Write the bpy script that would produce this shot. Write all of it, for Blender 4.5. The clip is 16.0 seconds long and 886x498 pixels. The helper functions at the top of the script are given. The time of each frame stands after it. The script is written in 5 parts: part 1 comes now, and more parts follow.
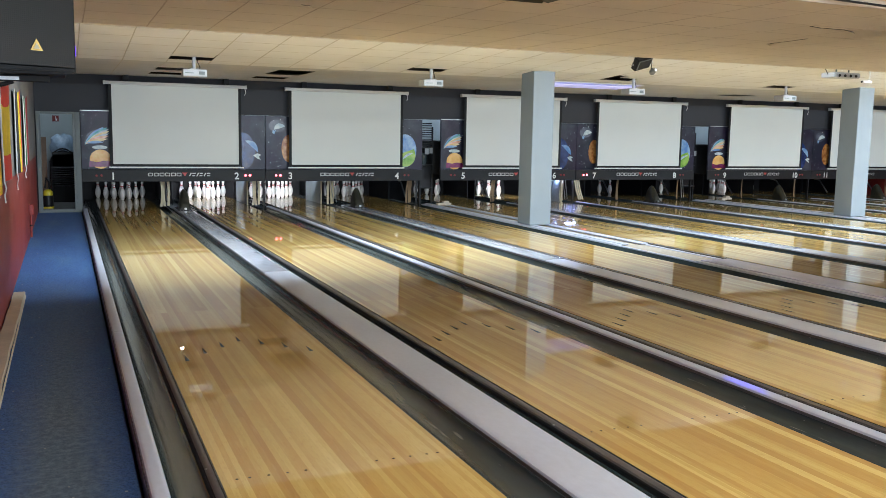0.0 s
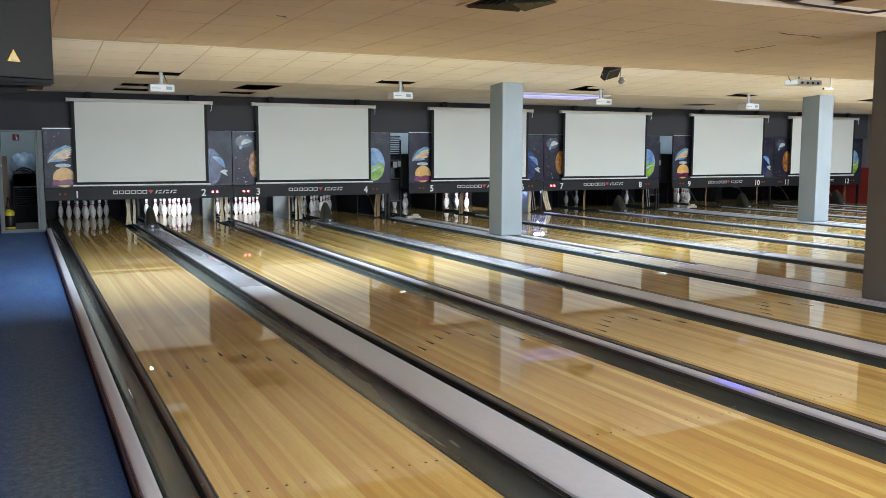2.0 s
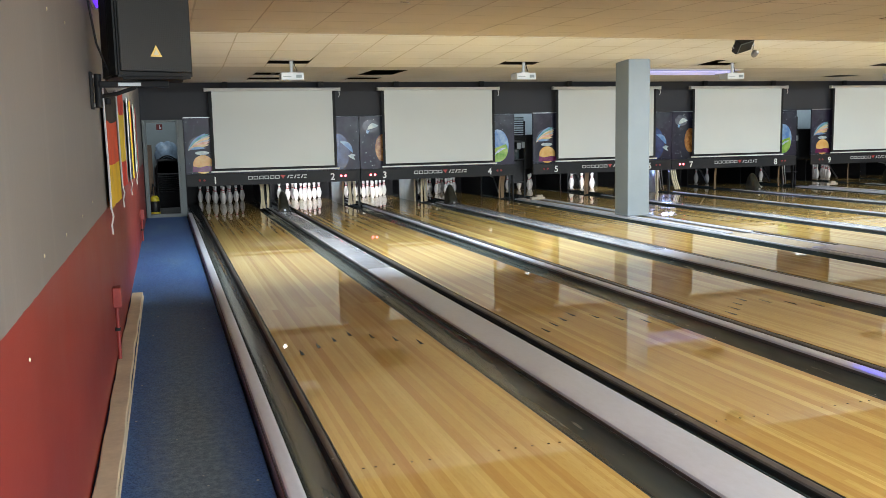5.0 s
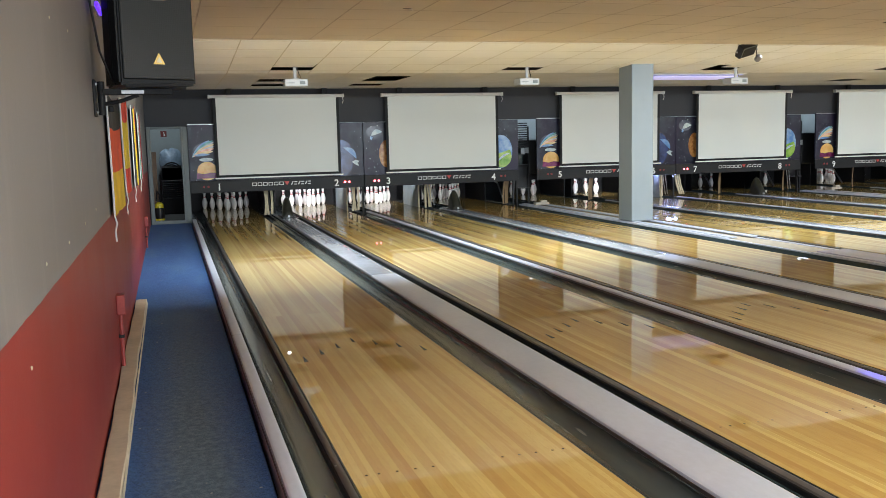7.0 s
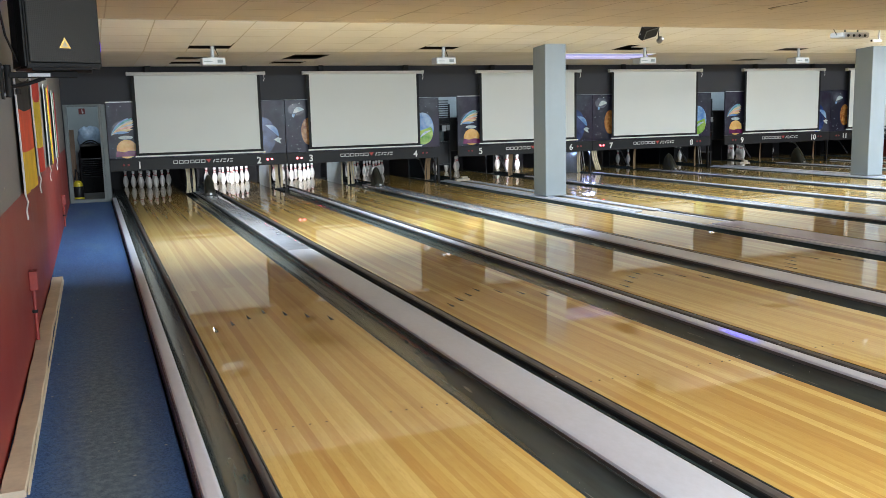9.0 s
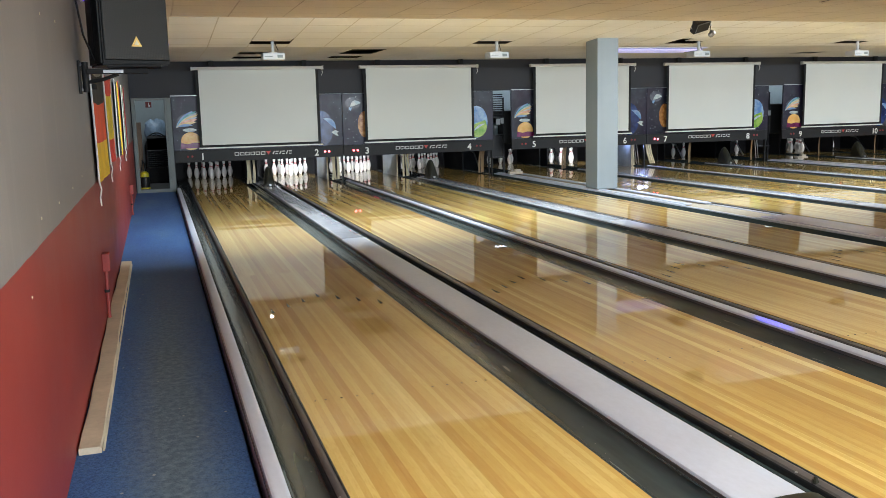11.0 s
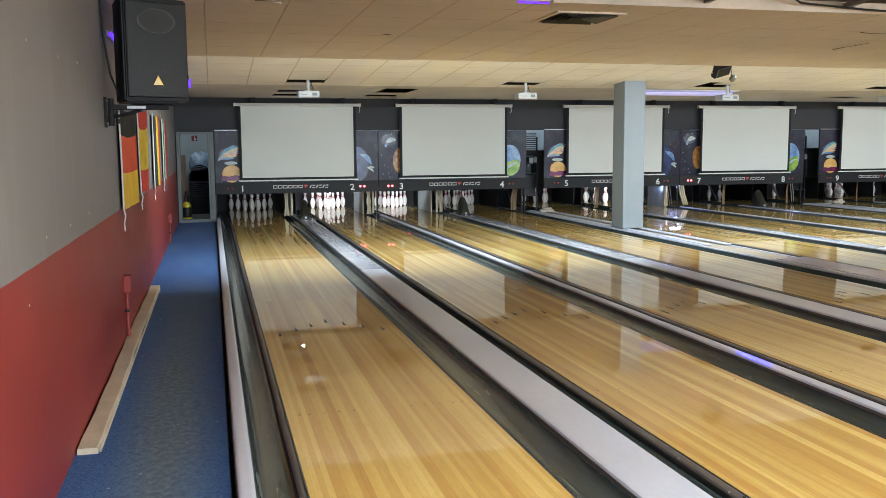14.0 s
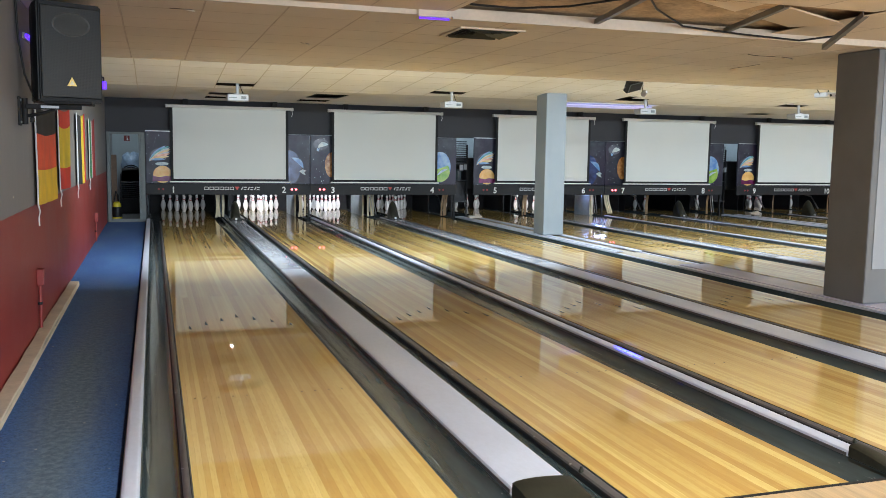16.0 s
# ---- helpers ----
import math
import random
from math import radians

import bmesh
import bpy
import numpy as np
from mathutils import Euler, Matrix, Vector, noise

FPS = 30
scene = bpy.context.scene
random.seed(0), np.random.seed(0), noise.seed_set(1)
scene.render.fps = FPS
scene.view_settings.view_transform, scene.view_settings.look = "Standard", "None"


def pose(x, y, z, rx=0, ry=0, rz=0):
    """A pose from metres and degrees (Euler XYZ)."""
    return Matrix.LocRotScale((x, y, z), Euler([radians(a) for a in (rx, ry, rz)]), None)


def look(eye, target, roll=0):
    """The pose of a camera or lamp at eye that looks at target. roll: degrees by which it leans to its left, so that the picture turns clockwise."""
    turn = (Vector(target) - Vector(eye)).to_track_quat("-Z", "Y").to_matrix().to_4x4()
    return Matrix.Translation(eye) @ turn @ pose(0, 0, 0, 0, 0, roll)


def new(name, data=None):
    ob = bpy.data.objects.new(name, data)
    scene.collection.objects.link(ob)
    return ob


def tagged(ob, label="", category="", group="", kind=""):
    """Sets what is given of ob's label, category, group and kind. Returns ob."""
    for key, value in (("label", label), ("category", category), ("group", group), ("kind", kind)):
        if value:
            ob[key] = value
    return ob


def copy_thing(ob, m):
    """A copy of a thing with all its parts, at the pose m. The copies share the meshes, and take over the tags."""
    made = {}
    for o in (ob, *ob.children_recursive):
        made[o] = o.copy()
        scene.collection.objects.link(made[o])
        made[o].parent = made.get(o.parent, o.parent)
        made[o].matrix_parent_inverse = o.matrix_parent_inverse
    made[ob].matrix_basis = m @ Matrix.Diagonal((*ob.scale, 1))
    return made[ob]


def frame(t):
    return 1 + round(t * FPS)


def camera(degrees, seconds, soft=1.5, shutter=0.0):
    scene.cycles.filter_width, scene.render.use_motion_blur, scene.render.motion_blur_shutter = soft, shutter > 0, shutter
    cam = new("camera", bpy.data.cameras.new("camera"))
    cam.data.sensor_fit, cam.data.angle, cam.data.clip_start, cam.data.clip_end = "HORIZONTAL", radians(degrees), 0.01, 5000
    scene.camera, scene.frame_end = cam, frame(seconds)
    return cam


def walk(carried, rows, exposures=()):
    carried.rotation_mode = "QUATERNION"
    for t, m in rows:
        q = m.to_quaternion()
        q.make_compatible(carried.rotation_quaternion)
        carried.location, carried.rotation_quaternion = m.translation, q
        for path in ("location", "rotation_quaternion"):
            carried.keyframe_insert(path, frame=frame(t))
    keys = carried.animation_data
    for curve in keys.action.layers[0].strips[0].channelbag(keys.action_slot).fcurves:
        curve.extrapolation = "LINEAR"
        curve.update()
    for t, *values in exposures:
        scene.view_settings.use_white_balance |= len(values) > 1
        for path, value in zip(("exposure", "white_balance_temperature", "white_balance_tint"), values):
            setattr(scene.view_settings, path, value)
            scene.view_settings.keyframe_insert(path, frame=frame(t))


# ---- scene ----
cam = camera(53.2, 16.0, soft=0.55)
PATH = [
    (0, (-0.555, -1.501, 1.455), (0.224, 0.324, 1.202), 1.0),
    (0.5, (-0.567, -1.482, 1.448), (0.292, 0.31, 1.227), 0.2),
    (1, (-0.561, -1.471, 1.438), (0.288, 0.327, 1.219), 0.1),
    (1.5, (-0.636, -1.448, 1.418), (0.216, 0.348, 1.199), 0.1),
    (2, (-0.676, -1.416, 1.407), (0.18, 0.379, 1.188), 0.1),
    (2.5, (-0.697, -1.423, 1.412), (0.034, 0.42, 1.152), 0.9),
    (3, (-0.69, -1.437, 1.42), (-0.09, 0.451, 1.142), 0.1),
    (3.5, (-0.681, -1.425, 1.423), (-0.079, 0.46, 1.135), -1.4),
    (4, (-0.675, -1.442, 1.415), (-0.072, 0.446, 1.147), -1.3),
    (6.5, (-0.673, -1.452, 1.421), (-0.096, 0.446, 1.169), -1.2),
    (7, (-0.665, -1.449, 1.42), (-0.083, 0.448, 1.174), -1.4),
    (7.5, (-0.615, -1.536, 1.434), (0.099, 0.309, 1.141), -1.7),
    (8, (-0.541, -1.689, 1.437), (0.182, 0.151, 1.136), -1.5),
    (10.5, (-0.65, -2.043, 1.46), (0.033, -0.188, 1.155), -0.4),
    (11, (-0.603, -2.166, 1.446), (-0.004, -0.284, 1.132), -1.4),
    (11.5, (-0.617, -2.296, 1.461), (0.033, -0.421, 1.209), -1.8),
    (12, (-0.66, -2.338, 1.452), (0.014, -0.471, 1.208), -1.6),
    (12.5, (-0.641, -2.349, 1.45), (0.036, -0.483, 1.202), -1.7),
    (13, (-0.574, -2.462, 1.436), (0.105, -0.598, 1.188), -1.6),
    (13.5, (-0.474, -2.56, 1.418), (0.139, -0.674, 1.162), -1.5),
    (14, (-0.345, -2.586, 1.441), (0.154, -0.663, 1.212), -0.4),
    (14.5, (-0.291, -2.728, 1.451), (0.203, -0.801, 1.245), 0.1),
    (15, (-0.301, -2.863, 1.443), (0.219, -0.945, 1.222), 0.6),
    (15.5, (-0.249, -3.046, 1.44), (0.318, -1.141, 1.213), 0.6),
    (16, (-0.136, -3.074, 1.437), (0.483, -1.184, 1.223), 0.9),
]
walk(cam, [(t, look(eye, target, roll)) for t, eye, target, roll in PATH], exposures=((0.0, 0.04, 5780, 10), (2.0, 0.05, 5880, 10), (3.0, 0.07, 6200, 10), (7.0, 0.08, 6150, 10), (8.0, 0.06, 5990, 10), (10.5, 0.04, 6060, 10), (12.0, 0.05, 6070, 10), (14.0, 0.03, 6010, 10), (16.0, 0.0, 5800, 10)))

# ---- world, lamps ----
world = bpy.data.worlds.new("world")
scene.world = world
world.use_nodes = True
world.node_tree.nodes["Background"].inputs[0].default_value = (0.9, 0.85, 0.8, 1)
world.node_tree.nodes["Background"].inputs[1].default_value = 0.02


def lamp(name, m, sx, sy, watts, colour=(1, 1, 1), spread=180):
    d = bpy.data.lights.new(name, "AREA")
    d.shape, d.size, d.size_y, d.energy, d.color = "RECTANGLE", sx, sy, watts, colour
    d.spread = radians(spread)
    ob = new(name, d)
    ob.matrix_world = m
    return ob


# tube rows hidden behind the ceiling's step, that light screens and the far half
for x0, x1, w, tint in ((-0.2, 5.9, 37, (0.91, 1.0, 0.98)), (7.2, 9.5, 50, (0.88, 0.97, 1.0)), (11.3, 20.5, 50, (0.88, 0.97, 1.0))):
    c = (x0 + x1) / 2
    lamp("step_tube_lamp", look((c, 8.20, 2.64), (c, 9.8, 0.0)), x1 - x0, 0.05, w * (x1 - x0), tint, 144)
# unseen area lamps added over the approach and behind the camera, as general fill
for x, w in ((0.6, 126), (4.4, 112), (8.6, 220), (13.0, 240), (17.5, 220)):
    lamp("approach_fill_lamp", look((x, -1.6, 2.5), (x, -1.6, 0)), 1.2, 0.6, w, (0.94, 1.0, 0.93))
for x in (1.5, 7.5, 14.0):
    lamp("concourse_fill_lamp", look((x, -6.2, 2.5), (x, -6.2, 0)), 1.8, 1.2, 300, (0.94, 1.0, 0.93))


# daylight through the long window behind the camera
lamp("window_lamp", look((8.0, -8.85, 1.6), (8.0, 0, 1.75)), 15.0, 1.35, 1020, (0.84, 0.93, 1.0))


# ---- materials ----
def material(name, rough=0.5, metal=0.0):
    m = bpy.data.materials.new(name)
    m.use_nodes = True
    nt = m.node_tree
    b = nt.nodes["Principled BSDF"]
    b.inputs["Roughness"].default_value = rough
    b.inputs["Metallic"].default_value = metal
    return m, nt, b


def node(nt, kind, **values):
    n = nt.nodes.new(kind)
    for k, v in values.items():
        if k in n.inputs:
            n.inputs[k].default_value = v
    return n


def ramp(nt, fac, stops):
    r = nt.nodes.new("ShaderNodeValToRGB")
    while len(r.color_ramp.elements) < len(stops):
        r.color_ramp.elements.new(0.5)
    for e, (p, c) in zip(r.color_ramp.elements, stops):
        e.position, e.color = p, (*c, 1)
    nt.links.new(fac, r.inputs[0])
    return r.outputs[0]


def mathn(nt, op, a, b=0.0):
    n = nt.nodes.new("ShaderNodeMath")
    n.operation = op
    for i, v in enumerate((a, b)):
        if isinstance(v, (int, float)):
            n.inputs[i].default_value = v
        else:
            nt.links.new(v, n.inputs[i])
    return n.outputs[0]


def mix(nt, fac, a, b, mode="MIX"):
    n = nt.nodes.new("ShaderNodeMix")
    n.data_type, n.blend_type = "RGBA", mode
    for i, v in ((0, fac), (6, a), (7, b)):
        if isinstance(v, (int, float)):
            n.inputs[i].default_value = v
        elif isinstance(v, tuple):
            n.inputs[i].default_value = (*v, 1)
        else:
            nt.links.new(v, n.inputs[i])
    return n.outputs[2]


def position(nt, scale=(1, 1, 1)):
    g = nt.nodes.new("ShaderNodeNewGeometry")
    v = nt.nodes.new("ShaderNodeVectorMath")
    v.operation = "MULTIPLY"
    v.inputs[1].default_value = scale
    nt.links.new(g.outputs["Position"], v.inputs[0])
    return v.outputs[0]


def noise_at(nt, vec, scale, detail=4.0, rough=0.55):
    n = node(nt, "ShaderNodeTexNoise", Scale=scale, Detail=detail, Roughness=rough)
    nt.links.new(vec, n.inputs["Vector"])
    return n.outputs["Fac"]


def bump(nt, b, height, strength, distance=0.01):
    n = node(nt, "ShaderNodeBump", Strength=strength, Distance=distance)
    nt.links.new(height, n.inputs["Height"])
    nt.links.new(n.outputs[0], b.inputs["Normal"])


def worn(name, colour, rough=0.5, metal=0.0, vary=0.12, grain=60.0, coarse=2.5, relief=0.08, stretch=(1, 1, 1), coat=0.0):
    """A plain surface with stains at one scale and grain at another."""
    m, nt, b = material(name, rough, metal)
    p = position(nt, stretch)
    big, fine = noise_at(nt, p, coarse, 5), noise_at(nt, p, grain, 3)
    lo = tuple(c * (1 - 1.6 * vary) for c in colour)
    hi = tuple(min(1, c * (1 + vary)) for c in colour)
    c1 = ramp(nt, big, ((0.3, lo), (0.62, hi)))
    c2 = mix(nt, 0.35, c1, ramp(nt, fine, ((0.3, lo), (0.7, hi))))
    nt.links.new(c2, b.inputs["Base Color"])
    r = mathn(nt, "ADD", mathn(nt, "MULTIPLY", big, 0.3 * rough), 0.85 * rough)
    nt.links.new(r, b.inputs["Roughness"])
    if sum(colour) < 0.1:
        b.inputs["Specular IOR Level"].default_value = 0.28
    if coat:
        b.inputs["Coat Weight"].default_value, b.inputs["Coat Roughness"].default_value = coat, 0.06
    if relief:
        bump(nt, b, fine, relief, 0.004)
    return m


def lane_wood(name, single):
    """Lacquered maple boards; single: each board is an object, else an island of one mesh."""
    m, nt, b = material(name, 0.38)
    if single:
        r = nt.nodes.new("ShaderNodeObjectInfo").outputs["Random"]
    else:
        r = nt.nodes.new("ShaderNodeNewGeometry").outputs["Random Per Island"]
    sep = nt.nodes.new("ShaderNodeSeparateXYZ")
    nt.links.new(position(nt), sep.inputs[0])
    along = mathn(nt, "ADD", sep.outputs[1], mathn(nt, "MULTIPLY", r, 7.3))
    piece = mathn(nt, "FLOOR", mathn(nt, "DIVIDE", along, 6.4))
    comb = nt.nodes.new("ShaderNodeCombineXYZ")
    nt.links.new(piece, comb.inputs[0])
    nt.links.new(r, comb.inputs[1])
    white = nt.nodes.new("ShaderNodeTexWhiteNoise")
    nt.links.new(comb.outputs[0], white.inputs["Vector"])
    tone = mathn(nt, "ADD", mathn(nt, "MULTIPLY", white.outputs["Value"], 0.62), mathn(nt, "MULTIPLY", r, 0.38))
    stripe = mathn(nt, "FLOOR", mathn(nt, "DIVIDE", sep.outputs[0], 0.0541))
    wide = nt.nodes.new("ShaderNodeCombineXYZ")
    nt.links.new(stripe, wide.inputs[0])
    shift = nt.nodes.new("ShaderNodeTexWhiteNoise")
    nt.links.new(wide.outputs[0], shift.inputs["Vector"])
    far_along = mathn(nt, "ADD", sep.outputs[1], mathn(nt, "MULTIPLY", shift.outputs["Value"], 15.0))
    nt.links.new(mathn(nt, "FLOOR", mathn(nt, "DIVIDE", far_along, 15.0)), wide.inputs[1])
    broad = nt.nodes.new("ShaderNodeTexWhiteNoise")
    nt.links.new(wide.outputs[0], broad.inputs["Vector"])
    tone = mathn(nt, "ADD", mathn(nt, "MULTIPLY", tone, 0.36), mathn(nt, "MULTIPLY", broad.outputs["Value"], 0.64))
    base = ramp(nt, tone, ((0.15, (0.47, 0.253, 0.051)), (0.38, (0.555, 0.348, 0.083)), (0.58, (0.64, 0.443, 0.127)), (0.84, (0.77, 0.585, 0.205))))
    p = position(nt, (55, 1.6, 1))
    grain = noise_at(nt, p, 2.2, 6, 0.65)
    c = mix(nt, 0.13, base, ramp(nt, grain, ((0.25, (0.38, 0.225, 0.07)), (0.7, (0.66, 0.475, 0.20)))), "MIX")
    figure = noise_at(nt, position(nt, (38, 9, 1)), 1.5, 5, 0.7)
    c = mix(nt, mathn(nt, "MULTIPLY", ramp(nt, figure, ((0.52, (0, 0, 0)), (0.66, (1, 1, 1)))), 0.30), c, (0.46, 0.23, 0.045))
    fleck = noise_at(nt, position(nt, (105, 11, 1)), 1.4, 4, 0.65)
    c = mix(nt, mathn(nt, "MULTIPLY", ramp(nt, fleck, ((0.58, (0, 0, 0)), (0.68, (1, 1, 1)))), 0.26), c, (0.38, 0.17, 0.035))
    pale = noise_at(nt, position(nt, (26, 2.2, 1)), 1.7, 4, 0.6)
    c = mix(nt, mathn(nt, "MULTIPLY", ramp(nt, pale, ((0.54, (0, 0, 0)), (0.70, (1, 1, 1)))), 0.20), c, (0.78, 0.60, 0.25))
    wear = noise_at(nt, position(nt, (1.3, 0.5, 1)), 1.6, 5)
    c = mix(nt, mathn(nt, "MULTIPLY", wear, 0.08), c, (0.60, 0.46, 0.20))
    nt.links.new(c, b.inputs["Base Color"])
    b.inputs["Coat Weight"].default_value = 1.0
    b.inputs["Coat IOR"].default_value = 1.46
    b.inputs["Specular IOR Level"].default_value = 0.10
    smear = noise_at(nt, position(nt, (2.0, 0.35, 1)), 1.4, 5)
    nt.links.new(mathn(nt, "ADD", mathn(nt, "MULTIPLY", smear, 0.03), 0.008), b.inputs["Coat Roughness"])
    nb = node(nt, "ShaderNodeBump", Strength=0.03, Distance=0.003)
    nt.links.new(noise_at(nt, position(nt, (9, 0.9, 1)), 2.0, 3), nb.inputs["Height"])
    nt.links.new(nb.outputs[0], b.inputs["Coat Normal"])
    return m


def glow(name, colour, strength):
    m, nt, b = material(name, 0.4)
    b.inputs["Base Color"].default_value = (*colour, 1)
    b.inputs["Emission Color"].default_value = (*colour, 1)
    b.inputs["Emission Strength"].default_value = strength
    return m


def space_material():
    """Glossy print of a dark sky with mist and stars."""
    m, nt, b = material("masking board print", 0.3)
    b.inputs["Specular IOR Level"].default_value = 0.25
    cloud = noise_at(nt, position(nt), 2.3, 6, 0.6)
    hue = noise_at(nt, position(nt, (1.2, 1, 0.8)), 1.7, 3)
    dark = ramp(nt, hue, ((0.38, (0.013, 0.015, 0.027)), (0.62, (0.022, 0.016, 0.038))))
    c = mix(nt, ramp(nt, cloud, ((0.46, (0, 0, 0)), (0.74, (0.7, 0.7, 0.7)))), dark, (0.060, 0.070, 0.092))
    v = node(nt, "ShaderNodeTexVoronoi", Scale=13.0)
    nt.links.new(position(nt), v.inputs["Vector"])
    c = mix(nt, ramp(nt, v.outputs["Distance"], ((0.075, (1, 1, 1)), (0.12, (0, 0, 0)))), c, (0.22, 0.24, 0.30))
    nt.links.new(c, b.inputs["Base Color"])
    return m


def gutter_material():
    """Grey moulded plastic, scuffed along its length, with pale dried drips."""
    m, nt, b = material("grey gutter plastic", 0.2)
    p = position(nt, (5, 0.5, 5))
    big, fine = noise_at(nt, p, 2.2, 5), noise_at(nt, p, 14, 3)
    c = ramp(nt, big, ((0.3, (0.038, 0.050, 0.052)), (0.62, (0.066, 0.086, 0.089))))
    drip = noise_at(nt, position(nt, (26, 1.3, 9)), 1.0, 4, 0.55)
    c = mix(nt, mathn(nt, "MULTIPLY", ramp(nt, drip, ((0.665, (0, 0, 0)), (0.70, (1, 1, 1)))), 0.55), c, (0.30, 0.32, 0.30))
    speck = noise_at(nt, position(nt, (1, 0.4, 1)), 55, 2, 0.5)
    c = mix(nt, mathn(nt, "MULTIPLY", ramp(nt, speck, ((0.74, (0, 0, 0)), (0.78, (1, 1, 1)))), 0.6), c, (0.42, 0.42, 0.40))
    nt.links.new(c, b.inputs["Base Color"])
    nt.links.new(mathn(nt, "ADD", mathn(nt, "MULTIPLY", fine, 0.16), 0.12), b.inputs["Roughness"])
    b.inputs["Coat Weight"].default_value, b.inputs["Coat Roughness"].default_value = 0.3, 0.06
    bump(nt, b, fine, 0.14, 0.004)
    return m


WOOD1, WOOD2 = lane_wood("lacquered boards", True), lane_wood("lacquered boards joined", False)
APPROACH = worn("approach wood", (0.52, 0.36, 0.20), 0.35, vary=0.2, grain=9, coarse=1.2, stretch=(22, 1, 1), relief=0.03, coat=0.5)
GUTTER = gutter_material()
CAP = worn("pale divider laminate", (0.535, 0.565, 0.675), 0.3, vary=0.09, grain=40, coarse=1.4, relief=0.02, stretch=(1, 0.5, 1))
CAPG = worn("polished divider laminate", (0.50, 0.52, 0.60), 0.16, vary=0.14, grain=18, coarse=2.2, relief=0.05, stretch=(1, 0.5, 1), coat=0.5)
# violet light on the near covers is put into this brighter lilac
CAP_LIT = worn("violet lit cover board", (0.62, 0.61, 0.80), 0.24, vary=0.1, grain=40, coarse=1.4, relief=0.02, stretch=(1, 0.5, 1))
RAIL = worn("grey brown bumper rail", (0.082, 0.072, 0.072), 0.38, vary=0.3, grain=30, coarse=2)
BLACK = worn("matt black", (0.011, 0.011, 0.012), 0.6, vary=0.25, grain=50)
HOOD = worn("olive black hood plastic", (0.023, 0.022, 0.015), 0.42, vary=0.3, grain=45, coarse=9)
STEEL = worn("dull steel", (0.42, 0.43, 0.45), 0.35, 0.9, vary=0.15)
GALV = worn("painted frame grey", (0.13, 0.15, 0.15), 0.45, vary=0.12)
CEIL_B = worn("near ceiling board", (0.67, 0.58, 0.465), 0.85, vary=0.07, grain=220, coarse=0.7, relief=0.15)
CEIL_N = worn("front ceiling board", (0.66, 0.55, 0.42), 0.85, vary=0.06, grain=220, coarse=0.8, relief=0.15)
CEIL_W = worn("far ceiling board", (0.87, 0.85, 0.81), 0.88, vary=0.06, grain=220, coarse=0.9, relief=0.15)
# same far boards; dimmer grazing light on the flat part is in this colour
CEIL_SHADE = worn("shaded far ceiling board", (0.66, 0.64, 0.615), 0.88, vary=0.09, grain=220, coarse=0.9, relief=0.15)
TRIM = worn("ceiling trim paint", (0.60, 0.525, 0.43), 0.7, vary=0.10, grain=30, coarse=2.0)
VOID = worn("ceiling void", (0.02, 0.018, 0.016), 0.9)
STAIN = worn("stained ribbed board", (0.40, 0.285, 0.165), 0.85, vary=0.35, grain=18, coarse=3.2, relief=0.1)
BACK = worn("slate grey wall paint", (0.045, 0.046, 0.053), 0.75, vary=0.1, grain=120, coarse=1)
PILLAR = worn("blue grey pillar paint", (0.205, 0.235, 0.255), 0.5, vary=0.07, grain=120, coarse=1.5)
TAUPE = worn("taupe pillar paint", (0.150, 0.152, 0.152), 0.6, vary=0.12, grain=140, coarse=2.2)
PAPER = worn("pale grey sheet", (0.285, 0.30, 0.315), 0.5, vary=0.04)
PROJW = worn("off-white projector plastic", (0.44, 0.45, 0.46), 0.4, vary=0.05)
WHITEP = worn("white enamel", (0.74, 0.74, 0.72), 0.35, vary=0.05)
SCREEN = worn("matt screen cloth", (0.69, 0.71, 0.68), 0.85, vary=0.025, grain=300, coarse=0.6, relief=0.02)
CREAM = worn("cream kickback board", (0.60, 0.53, 0.36), 0.4, vary=0.15)
MASK = space_material()
BAR = worn("masking number bar", (0.013, 0.013, 0.014), 0.5, vary=0.15, relief=0.0)
LOGO = worn("silver lettering", (0.58, 0.58, 0.56), 0.4, vary=0.05)
NUMBER = worn("white number", (0.75, 0.75, 0.72), 0.4, vary=0.05)
LOGO_RED = worn("red mark", (0.50, 0.05, 0.04), 0.4)
PINM = worn("white pin coating", (0.78, 0.77, 0.74), 0.22, vary=0.05, relief=0.0)
PINRED = worn("red neck band", (0.42, 0.03, 0.03), 0.3)
LED_ON, LED_OFF = glow("lit red diode", (1, 0.10, 0.12), 9.0), worn("unlit red diode", (0.25, 0.02, 0.02), 0.3)
UV = glow("violet tube", (0.09, 0.02, 1.0), 2.2)
PLANK = worn("bare pale plank", (0.42, 0.37, 0.30), 0.7, vary=0.15, grain=20, coarse=3, stretch=(8, 1, 1))
SPEAKER = worn("black speaker cabinet", (0.007, 0.007, 0.007), 0.5, vary=0.2, grain=140, relief=0.3)
GOLD = worn("brass coloured badge", (0.62, 0.42, 0.12), 0.35, 0.5)
CARD = worn("grey green room paint", (0.36, 0.40, 0.40), 0.8, vary=0.08)
CONCRETE = worn("concrete", (0.12, 0.12, 0.115), 0.8, vary=0.2)


